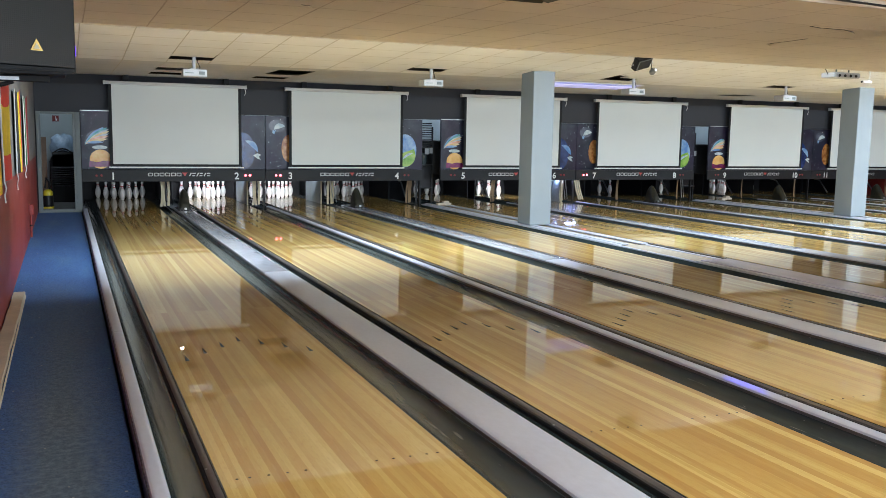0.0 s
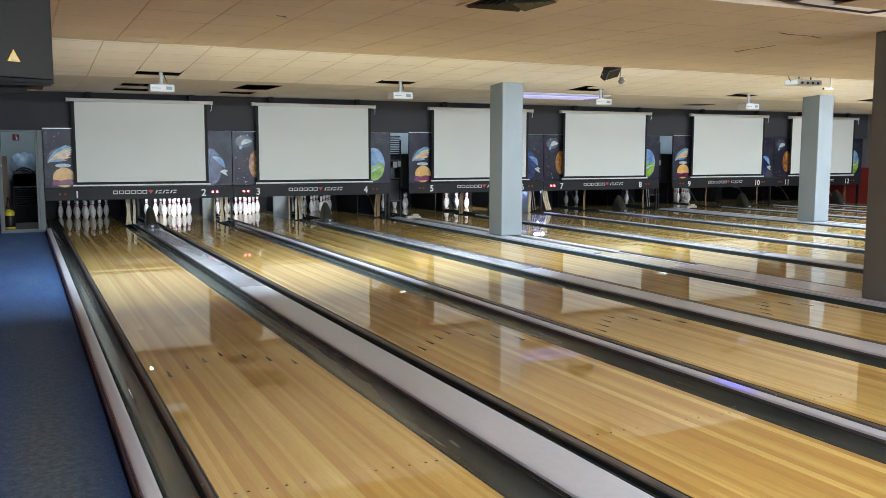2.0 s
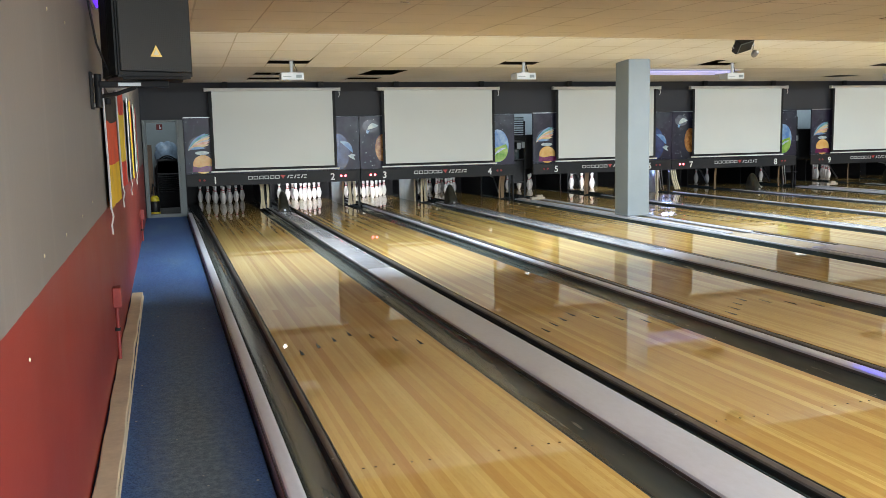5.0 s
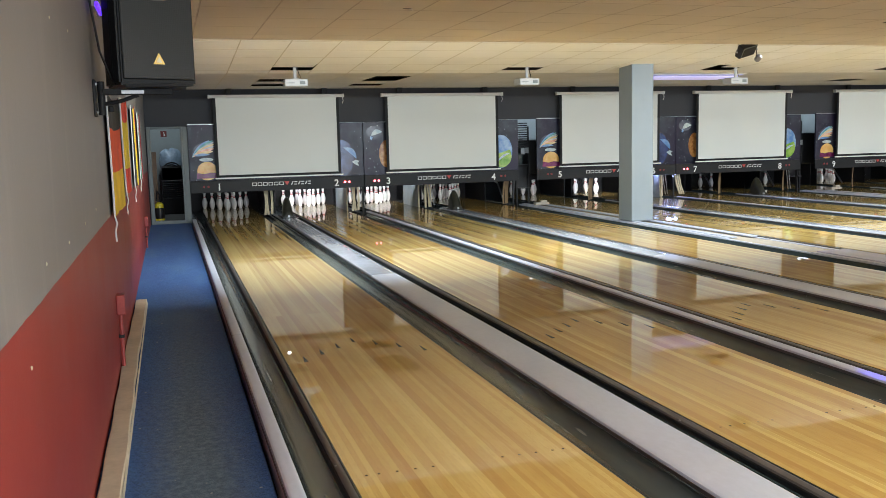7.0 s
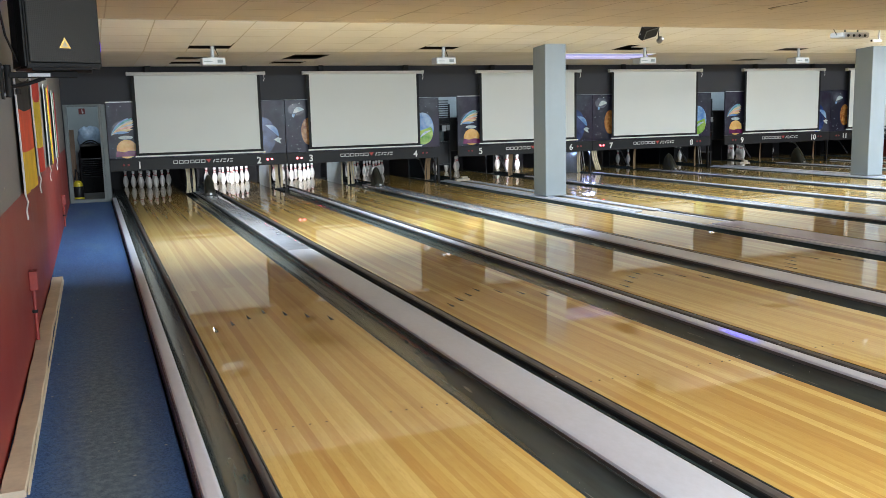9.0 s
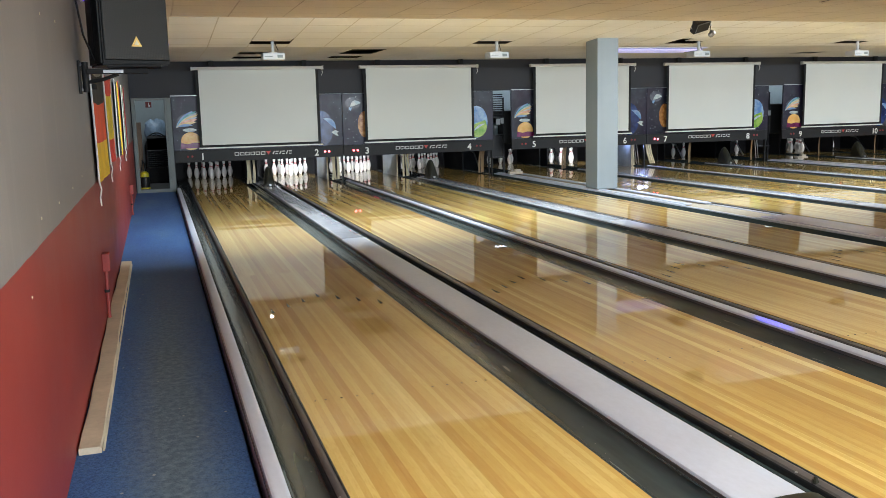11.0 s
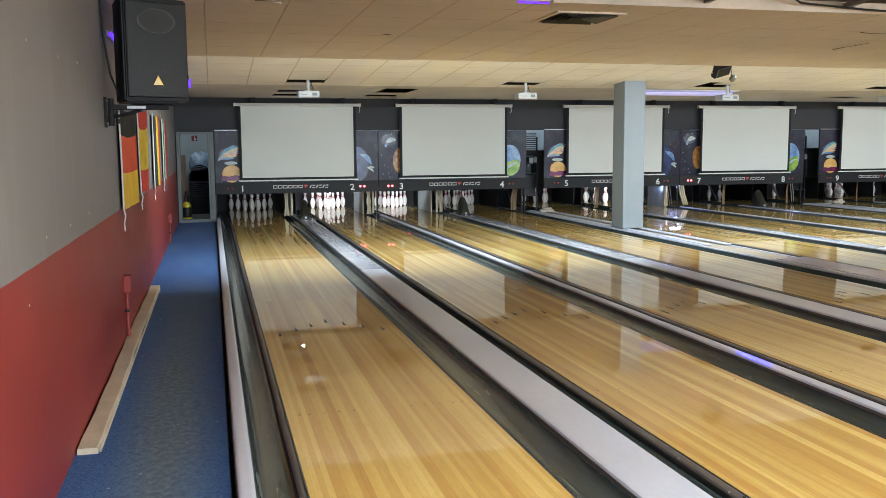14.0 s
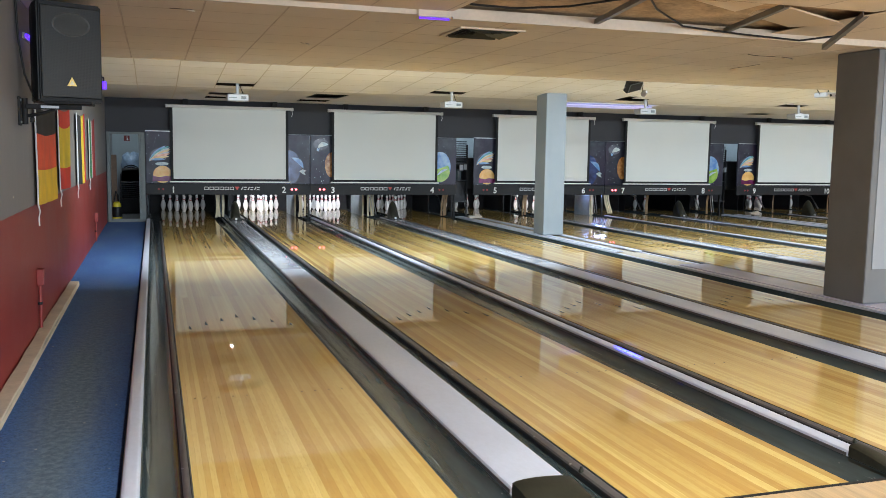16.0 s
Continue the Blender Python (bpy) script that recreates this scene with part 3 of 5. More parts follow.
# ---- pin machines ----
PIN = [(0.0, 0.0), (0.0258, 0.0), (0.0286, 0.006), (0.0358, 0.019), (0.0498, 0.057), (0.0572, 0.094), (0.0605, 0.114), (0.0582, 0.148), (0.0492, 0.184), (0.0395, 0.21), (0.0312, 0.238), (0.0249, 0.254), (0.0228, 0.27), (0.0236, 0.29), (0.0258, 0.318), (0.0314, 0.337), (0.0323, 0.348), (0.0285, 0.366), (0.019, 0.377), (0.006, 0.3812)]


def bowling_pin():
    t = thing("bowling_pin", "white bowling pin with two red neck bands", "bowling pin", "bowling pins", (LANES[0] + 0.527, 18.288, 0.001))
    body = part("body", lathe(PIN[1:], 18), PINM, t, smooth=True)
    for z, r in ((0.248, 0.0268), (0.282, 0.0245)):
        part("neck_band", lathe([(r - 0.003, z), (r + 0.0010, z + 0.001), (r + 0.0006, z + 0.013), (r - 0.003, z + 0.014)], 18), PINRED, body)
    return t


first_pin = bowling_pin()
SPOTS = [(0, 0), (-0.1524, 0.264), (0.1524, 0.264), (-0.3048, 0.528), (0, 0.528), (0.3048, 0.528), (-0.4572, 0.792), (-0.1524, 0.792), (0.1524, 0.792), (0.4572, 0.792)]
LAST_SPOT = {4: (6, 7, 8, 9, 5), 5: (0, 1, 2, 3, 4, 6, 7), 6: (0, 2, 5), 7: (4, 2), 8: (3, 6, 7, 4), 9: (0, 2, 5, 8, 9, 4, 1), 10: (6, 3, 7, 8)}
for n, x in enumerate(LANES):
    for k, (dx, dy) in enumerate(SPOTS):
        if n + k == 0 or (n in LAST_SPOT and k not in LAST_SPOT[n]) or n == 11:
            continue
        copy_thing(first_pin, pose(x + 0.527 + dx, 18.288 + dy, 0.001, 0, 0, random.uniform(0, 360)))

KICK_DARK = worn("dark kickback board", (0.011, 0.011, 0.012), 0.5, vary=0.3)


BROWNG = worn("brown guard board", (0.24, 0.16, 0.085), 0.5, vary=0.3)
STEELBLUE = worn("blue grey guard plate", (0.30, 0.37, 0.43), 0.4, vary=0.2)


def pin_machine(x, n):
    """One lane's machine behind the masking: side boards, pit curtain, deck cover, guide tubes and sweep arm."""
    t = thing("pin_machine", "dark pin setting machine behind the masking board", "pin machine", "pin machines", (x, 16.1, 0))
    part("side_board", box(-0.262, -0.242, 1.9, 3.9, -0.1, 0.62), KICK_DARK, t)
    part("side_board", box(1.296, 1.316, 1.9, 3.9, -0.1, 0.62), KICK_DARK, t)
    part("pit_curtain", box(-0.24, 1.295, 3.35, 3.38, -0.1, 0.62), BLACK, t, "black pit curtain")
    part("housing", box(-0.26, 1.314, 0.35, 3.9, 0.625, 1.35, 0.02), KICK_DARK, t)
    part("pit_floor", box(-0.24, 1.295, 3.31, 3.85, -0.13, -0.1), BLACK, t)
    # cream guards at the right of the deck
    for k, (gx, lean) in enumerate(((1.085, 0.03), (1.16, -0.02), (1.235, 0.015))):
        b = bmesh.new()
        for s in range(9):
            f = s / 8
            z = 0.02 + 0.56 * f
            off = (lean if n in (0, 1, 2, 5) else 0.06 + 0.5 * lean) * (math.sin(math.pi * f) if n in (0, 1) else f * f - 0.6)
            for q in (0, 1):
                b.verts.new((gx + off + 0.006 * q, 0.10 + 0.09 * k + 0.06 * f, z))
                b.verts.new((gx + off + 0.045 + 0.006 * q, 0.13 + 0.09 * k + 0.06 * f, z))
        b.verts.ensure_lookup_table()
        v = b.verts
        for s in range(8):
            i, j = 4 * s, 4 * s + 4
            for a, c in ((0, 1), (1, 3), (3, 2), (2, 0)):
                b.faces.new((v[i + a], v[i + c], v[j + c], v[j + a]))
        b.faces.new((v[0], v[2], v[3], v[1]))
        b.faces.new((v[32], v[33], v[35], v[34]))
        bmesh.ops.recalc_face_normals(b, faces=b.faces[:])
        part("guard", b, CREAM if n in (0, 1, 2, 5) else BROWNG, t, "cream curved guard" if n in (0, 1, 2, 5) else "dark brown curved guard")
    if n in (1, 2, 5):
        y0, y1 = (0.15, 1.0) if n == 5 else (0.75, 2.0)
        part("side_plate", box(1.105, 1.120, y0, y1, -0.02, 0.60, 0.004), STEELBLUE, t, "blue grey steel side plate")
        part("plate_edge", box(1.098, 1.127, y0 - 0.05, y0 - 0.001, -0.02, 0.60, 0.004), CREAM, t, "cream edge strip")
    if n == 5:
        for k in range(3):
            part("guide", tube([(1.40 + 0.05 * k, 0.02, 0.52), (1.43 + 0.05 * k, 0.0, 0.30), (1.52 + 0.05 * k, 0.0, 0.06)], 0.02, 8), CREAM, t, "cream curved guide", smooth=True)
    if n in (2, 5, 7):
        part("rod", tube([(1.13, 0.08, 0.50), (1.22, 0.12, 0.06)], 0.009), STEEL, t)
        part("rod", tube([(1.19, 0.08, 0.50), (1.28, 0.12, 0.06)], 0.009), STEEL, t)
    part("arm", tube([(1.27, 0.7, 0.10), (1.27, 1.0, 0.42), (1.27, 1.5, 0.50)], 0.018), STEEL, t)
    return t


for n, x in enumerate(LANES):
    pin_machine(x, n)

PIT = (1, 0.99, 1.0)
for n, watts in ((0, 0.75), (1, 13), (2, 11), (3, 1.8), (4, 2.0), (5, 11), (6, 4), (8, 1.6), (9, 2), (10, 1.6)):
    lamp("pin_lamp", look((LANES[n] + 0.527, 16.8, 0.60), (LANES[n] + 0.527, 18.6, 0.24)), 0.9, 0.04, watts, PIT, 75)
lamp("pin_lamp", look((LANES[5] + 1.15, 16.35, 0.55), (LANES[5] + 1.2, 16.9, 0.1)), 0.3, 0.05, 7, (0.55, 0.62, 1.0))
lamp("pit_spill_lamp", look((LANES[6] - 0.3, 16.0, 0.48), (LANES[6] - 0.5, 12.0, 0.0)), 0.25, 0.03, 9, (0.35, 0.45, 1.0))


# ---- masking boards ----
def art_material(name, a, b2, scale=6.0):
    m, nt, b = material(name, 0.25)
    n = noise_at(nt, position(nt), scale, 5, 0.6)
    nt.links.new(ramp(nt, n, ((0.36, a), (0.64, b2))), b.inputs["Base Color"])
    return m


ORANGE = art_material("orange planet print", (0.70, 0.36, 0.09), (0.82, 0.55, 0.20), 5)
PURPLE = art_material("purple land print", (0.10, 0.012, 0.06), (0.20, 0.03, 0.12), 9)
SKYB = art_material("sky blue print", (0.10, 0.22, 0.50), (0.30, 0.45, 0.62), 6)
GREENP = art_material("green land print", (0.13, 0.32, 0.03), (0.36, 0.52, 0.10), 7)
DEEP = art_material("deep blue print", (0.010, 0.018, 0.07), (0.03, 0.06, 0.20), 4)
PALEB = art_material("pale wave print", (0.30, 0.40, 0.45), (0.55, 0.60, 0.58), 12)
RUST = art_material("rust planet print", (0.22, 0.07, 0.02), (0.55, 0.28, 0.08), 11)
ROSE = art_material("rose wave print", (0.55, 0.25, 0.16), (0.80, 0.55, 0.40), 12)
AMBER = art_material("amber wave print", (0.62, 0.42, 0.16), (0.75, 0.62, 0.38), 10)
TEAL = art_material("teal feather print", (0.06, 0.26, 0.30), (0.22, 0.46, 0.44), 10)
MIST = art_material("star mist print", (0.05, 0.055, 0.075), (0.13, 0.14, 0.18), 5)


def band(cx, cz, length, width, tilt, bow, n=12):
    """A leaf-shaped stroke."""
    pts = []
    c, s = math.cos(radians(tilt)), math.sin(radians(tilt))
    for side in (1, -1):
        for k in range(n + 1):
            f = k / n if side > 0 else 1 - k / n
            if side < 0 and k in (0, n):
                continue
            u = (f - 0.5) * length
            v = side * width * math.sin(math.pi * f) ** 0.8 / 2 + bow * (1 - (2 * f - 1) ** 2)
            pts.append((cx + u * c - v * s, cz + u * s + v * c))
    return pts


def text(string, parent, x, z, y, size, mat, name="number"):
    cu = bpy.data.curves.new(name, "FONT")
    cu.body, cu.size, cu.extrude, cu.align_x, cu.offset = string, size, 0.001, "CENTER", 0.003
    tmp = bpy.data.objects.new("tmp", cu)
    me = bpy.data.meshes.new_from_object(tmp)
    bpy.data.objects.remove(tmp)
    me.materials.clear()
    me.materials.append(mat)
    ob = new(name, me)
    ob.parent = parent
    ob.matrix_basis = pose(x, y, z, 90, 0, 0)
    return ob


LIT = {1: (2, 2), 2: (1, 2), 6: (1, 2)}


def masking_board(p):
    x = PAIRS[p]
    even = p % 2 == 0
    x0, x1 = (-0.285, 3.055) if even else (-0.245, 3.06)
    t = thing("masking_board", ("dark space print masking board with an orange planet" if even else "dark space print masking board with a dolphin and a green planet"), "masking board", "masking boards", (x, MASK_Y, 0))
    left = part("left_panel", box(x0, 0.60, -0.015, 0.03, 0.745, 1.815 if even else 1.79, 0.004), MASK, t)
    right = part("right_panel", box(2.2, x1, -0.015, 0.03, 0.745, 1.79, 0.004), MASK, t)
    part("middle_panel", box(0.602, 2.198, -0.013, 0.03, 0.745, 1.78), MASK, t)
    bar = part("number_bar", box(x0, x1, -0.022, 0.03, 0.515, 0.742, 0.004), BAR, t)
    if even:
        part("top_edge", box(x0, 0.25, -0.018, -0.0155, 1.80, 1.814), STEEL, t)
    f = -0.0165
    if even:
        part("print_planet", plate(ring(0.04, 0.93, 0.185, 0.175), f, 0.001), ORANGE, left)
        part("print_ground", plate([(-0.16, 0.79), (0.25, 0.79), (0.25, 0.885), (0.10, 0.90), (-0.02, 0.875), (-0.15, 0.90)], f - 0.001, 0.0008), PURPLE, left)
        for k, (m, tl, length, w) in enumerate(((MIST, 58, 0.36, 0.15), (SKYB, 52, 0.46, 0.11), (TEAL, 46, 0.50, 0.10), (PALEB, 41, 0.50, 0.08), (AMBER, 36, 0.48, 0.08), (PALEB, 30, 0.45, 0.07), (ROSE, 24, 0.42, 0.08), (AMBER, 15, 0.38, 0.06), (SKYB, 4, 0.30, 0.05))):
            c, s = math.cos(radians(tl)), math.sin(radians(tl))
            part("print_wing_feather", plate(band(-0.20 + c * length / 2, 1.22 + 0.72 * s * length / 2, length, w, tl * 0.85, 0.012), f - 0.0004 * k, 0.0006), m, left)
        part("print_glow", plate(ring(0.03, 1.145, 0.13, 0.035), f, 0.0006), PALEB, left)
        part("print_sea", plate(ring(2.62, 1.10, 0.24, 0.36), f, 0.0008), DEEP, right)
        part("print_dolphin", plate(band(2.79, 1.19, 0.34, 0.10, -42, 0.05), f - 0.001, 0.0008), SKYB, right)
        part("print_tail", plate([(2.82, 1.02), (2.90, 1.06), (2.98, 1.03), (2.93, 1.00), (2.97, 0.93), (2.90, 0.96)], f - 0.002, 0.0008), PALEB, right)
    else:
        part("print_mist", plate(ring(-0.02, 1.60, 0.16, 0.12), f, 0.0008), MIST, left)
        part("print_dolphin", plate(band(0.03, 1.56, 0.24, 0.10, 18, 0.04), f - 0.001, 0.0008), PALEB, left)
        part("print_tail", plate([(-0.10, 1.52), (-0.06, 1.50), (-0.03, 1.53), (-0.07, 1.44), (-0.11, 1.46)], f - 0.001, 0.0008), SKYB, left)
        part("print_planet", plate(ring(0.22, 1.16, 0.15, 0.27), f, 0.001), RUST, left)
        for sx, sz in ((-0.15, 0.88), (-0.03, 0.90), (0.0, 0.81), (-0.18, 1.28), (-0.08, 1.70), (0.05, 1.72), (-0.12, 1.07)):
            part("print_star", plate(ring(sx, sz, 0.010, 0.010, 8), f, 0.0008), PALEB, left)
        part("print_planet", plate(ring(2.68, 1.14, 0.25, 0.34), f, 0.001), SKYB, right)
        part("print_land", plate(ring(2.68, 1.04, 0.23, 0.235, 24, 180, 395), f - 0.0015, 0.0008), GREENP, right)
        part("print_land", plate(band(2.74, 1.02, 0.30, 0.05, 30, 0.03), f - 0.003, 0.0008), PALEB, right)
    for side, (nx, lx) in enumerate(((0.245, -0.04), (2.50, 2.67))):
        n = 2 * p + side
        text(str(n + 1), bar, nx, 0.557, -0.0245, 0.185, NUMBER)
        for k in (0, 1):
            on = n in LIT and (LIT[n][k] == 2 or LIT[n][k] == 1)
            part("lamp", lathe([(0.022, 0), (0.022, 0.006), (0.014, 0.012)], 14), LED_ON if on else LED_OFF, bar, "lit red lamp" if on else "unlit red lamp").matrix_basis = pose(lx + 0.085 * k, -0.0225, 0.63, 90, 0, 0)
    # silver maker's mark as plain shapes
    for k in range(6):
        a = 0.86 + k * 0.103
        b = plate([(a, 0.616), (a + 0.085, 0.616), (a + 0.085, 0.628), (a, 0.628)], -0.0235, 0.001)
        plate([(a, 0.668), (a + 0.085, 0.668), (a + 0.085, 0.680), (a, 0.680)], -0.0235, 0.001, b)
        for e in (a, a + 0.073):
            plate([(e, 0.6285), (e + 0.012, 0.6285), (e + 0.012, 0.6675), (e, 0.6675)], -0.0235, 0.001, b)
        part("mark", b, LOGO, bar)
    part("mark_triangle", plate([(1.525, 0.612), (1.575, 0.684), (1.475, 0.684)], -0.0235, 0.001), LOGO_RED, bar)
    for k in range(3):
        a = 1.60 + k * 0.135
        b = plate([(a, 0.616), (a + 0.022, 0.616), (a + 0.055, 0.680), (a + 0.033, 0.680)], -0.0235, 0.001)
        plate([(a + 0.056, 0.616), (a + 0.115, 0.616), (a + 0.115, 0.632), (a + 0.064, 0.632)], -0.0235, 0.001, b)
        plate([(a + 0.062, 0.662), (a + 0.125, 0.662), (a + 0.125, 0.680), (a + 0.070, 0.680)], -0.0235, 0.001, b)
        part("mark", b, LOGO, bar)
    for sx in (x1 - 0.03,):
        part("end_post", box(sx, sx + 0.03, 0.031, 0.10, -0.1, 1.79), KICK_DARK, t)
    return t


for p in range(6):
    masking_board(p)


# ---- screens ----
def projection_screen(p):
    t = thing("projection_screen", "white roll-down projection screen with black side borders", "projection screen", "projection screens", (PAIRS[p] + (1.40 if p % 2 == 0 else 1.40), SCREEN_Y, 0))
    part("housing", box(-1.285, 1.275, -0.045, 0.045, 2.285, 2.345, 0.012), WHITEP, t)
    for sx in (-1.287, 1.255):
        part("end_cap", box(sx, sx + 0.03, -0.048, 0.048, 2.280, 2.350, 0.006), WHITEP, t)
    part("cloth", box(-1.15, 1.125, -0.0015, 0.0015, 0.845, 2.288), SCREEN, t)
    for a, b in ((-1.205, -1.1505), (1.1255, 1.18)):
        part("side_border", box(a, b, -0.002, 0.001, 0.80, 2.288), BLACK, t)
    part("bottom_border", box(-1.1505, 1.1255, -0.002, 0.001, 0.80, 0.8448), BLACK, t)
    part("bottom_bar", box(-1.225, 1.22, -0.012, 0.012, 0.772, 0.799, 0.005), WHITEP, t)
    for sx in (-0.9, 0.9):
        part("bracket", box(sx - 0.05, sx + 0.05, -0.03, 0.03, 2.343, 2.459, 0.004), KICK_DARK, t)
    part("cord", tube([(1.25, -0.04, 2.29), (1.262, -0.045, 2.21), (1.24, -0.045, 2.16)], 0.006, 6), WHITEP, t)
    return t


for p in range(6):
    projection_screen(p)


# ---- pillars ----
def pillar(name, x0, x1, y0, y1, z1, mat, label):
    return tagged(link(name, box(x0, x1, y0, y1, 0.037, z1, 0.012), mat), label, "pillar", "pillars", "structure")


pillar("pillar_middle", 6.395, 6.782, 11.19, 11.62, 2.53, PILLAR, "square blue-grey painted pillar on the broad divider")
pillar("pillar_far", 13.475, 13.862, 11.19, 11.62, 2.53, PILLAR, "square blue-grey painted pillar on the broad divider")
tagged(link("pillar_near", box(6.45, 7.0, 3.785, 4.34, 0.037, 2.499, 0.014), TAUPE), "broad taupe painted pillar with scuffed corners", "pillar", "pillars", "structure")

# ---- openings and the room behind ----
WINDOW = tagged(new("window_1"), "long window behind the seating area", "window", kind="structure")
for k in range(7):
    x = 0.4 + 15.2 * k / 6
    part("mullion", box(x - 0.03, x + 0.03, SOUTH - 0.12, SOUTH - 0.06, 0.9, 2.3, 0.004), GALV, WINDOW)
part("window_sill", box(0.4, 15.6, SOUTH - 0.199, SOUTH + 0.05, 0.901, 0.93, 0.004), WHITEP, WINDOW)

DOOR = new("door_1")
tagged(DOOR, "open doorway with a grey metal frame", "door", kind="structure")
part("frame_post", box(DX0 - 0.058, DX0 + 0.012, MASK_Y - 0.015, MASK_Y + 0.15, -0.05, DZ + 0.03, 0.004), GALV, DOOR)
part("frame_post", box(DX1 - 0.012, DX1 + 0.025, MASK_Y - 0.015, MASK_Y + 0.15, -0.05, DZ + 0.03, 0.004), GALV, DOOR)
part("frame_head", box(DX0 + 0.0125, DX1 - 0.0125, MASK_Y - 0.015, MASK_Y + 0.15, DZ - 0.012, DZ + 0.03, 0.004), GALV, DOOR)
part("threshold", box(DX0 + 0.0125, DX1 - 0.0125, MASK_Y + 0.0, MASK_Y + 0.16, -0.05, 0.02, 0.004), GALV, DOOR, "worn metal threshold")
part("side_panel", box(-0.378, -0.295, MASK_Y + 0.0, MASK_Y + 0.038, -0.05, 1.77, 0.004), GALV, DOOR, "narrow grey side panel")
structure("wall_corridor", box(WEST, -0.31, 19.1, 19.2, -0.29, 2.5), CARD, "pale grey green end wall behind the doorway", "wall")
structure("wall_corridor_side", box(-0.32, -0.30, MASK_Y + 0.15, 19.1, -0.29, 2.5), CARD, "pale partition beside the pin machines", "wall")
lamp("corridor_lamp", look((-0.7, 17.9, 2.45), (-0.7, 18.3, 0)), 0.5, 0.3, 8, (0.88, 0.97, 1))
lamp("machine_room_lamp", look((9.5, 20.9, 2.45), (9.5, 21.2, 0)), 20.0, 0.2, 150, (0.78, 0.90, 1))

EXIT_RED = worn("red sign print", (0.17, 0.022, 0.018), 0.4)
t = thing("exit_sign", "small red and white emergency sign on the corridor wall", "sign", "", (-0.72, 19.095, 1.685))
part("plate", box(-0.064, 0.064, -0.008, 0.0, -0.062, 0.062, 0.002), EXIT_RED, t)
part("symbol", plate([(0.0, -0.045), (0.03, -0.045), (0.035, -0.01), (0.015, 0.0), (0.012, 0.045), (0.0, 0.045)], -0.010, 0.001), WHITEP, t)
SEAT_BLACK = worn("black chair plastic", (0.014, 0.014, 0.016), 0.4)


def stacked_chair(z):
    t = thing("stacking_chair", "black stacking chair in a stack behind the doorway", "chair", "stacked chairs", (-0.60, 17.1, z))
    part("seat", box(-0.21, 0.21, -0.2, 0.2, 0.43, 0.455, 0.01), SEAT_BLACK, t)
    part("back_panel", box(-0.19, 0.19, 0.185, 0.2, 0.47, 0.74, 0.006), SEAT_BLACK, t)
    back = [(-0.21 + 0.42 * k / 8, 0.2, 0.60 + 0.20 * math.sin(math.pi * k / 8) ** 0.5) for k in range(9)]
    part("backrest", tube([(-0.21, 0.2, 0.44), *back, (0.21, 0.2, 0.44)], 0.014), SEAT_BLACK, t)
    for sx in (-0.2, 0.2):
        for sy in (-0.18, 0.18):
            part("leg", tube([(sx, sy, 0.43), (sx * 1.05, sy * 1.1, 0.0)], 0.012), SEAT_BLACK, t)
    return t


for k in range(9):
    stacked_chair(-0.05 + 0.042 * k)
t = thing("storage_cabinet", "dark low storage cabinet against the corridor wall", "cabinet", "", (-0.60, 18.75, -0.05))
part("body", box(-0.26, 0.26, -0.2, 0.2, 0.0, 0.86, 0.008), KICK_DARK, t)
for sx in (-0.255, 0.005):
    part("door", box(sx, sx + 0.25, -0.218, -0.201, 0.05, 0.84, 0.004), KICK_DARK, t)
t = thing("plastic_cover", "pale blue plastic cover bundled on the dark cabinet", "cover", "", (-0.60, 18.75, 0.81))
b = bmesh.new()
bmesh.ops.create_uvsphere(b, u_segments=28, v_segments=16, radius=1.0)
for v in b.verts:
    f = 1 + 0.10 * math.sin(5 * v.co.x + 2) * math.cos(4 * v.co.z) + 0.06 * math.sin(11 * v.co.x + 7 * v.co.z)
    v.co = Vector((v.co.x * 0.25 * f, v.co.y * 0.17 * f, max(0.0, 0.27 + v.co.z * 0.30 * f)))
part("cover", b, worn("pale blue plastic film", (0.30, 0.39, 0.50), 0.35, vary=0.3, grain=14, coarse=5), t, smooth=True)
t = thing("leaning_board", "brown wooden board leaning against the corridor wall", "board", "", (-0.985, 17.2, -0.05))
part("board", box(-0.02, 0.10, -0.012, 0.012, 0, 1.36, 0.003), worn("brown board", (0.22, 0.14, 0.085), 0.6, vary=0.2), t)
YELLOW = worn("yellow plastic", (0.70, 0.58, 0.03), 0.4)
t = thing("vacuum_cleaner", "black and yellow vacuum cleaner standing in the corridor", "vacuum cleaner", "", (-0.88, 16.75, -0.05))
part("drum", lathe([(0.085, 0.02), (0.095, 0.05), (0.095, 0.25), (0.085, 0.27)], 20), SEAT_BLACK, t, smooth=True)
part("lid", lathe([(0.087, 0.271), (0.08, 0.34), (0.04, 0.38)], 20), YELLOW, t, "yellow lid", smooth=True)
part("base", lathe([(0.10, 0.0), (0.10, 0.05), (0.096, 0.06)], 20), YELLOW, t, "yellow base")
part("hose", tube([(0.03, 0, 0.38), (0.02, -0.02, 0.52), (-0.02, 0.02, 0.60), (-0.05, 0.03, 0.40)], 0.018), SEAT_BLACK, t)

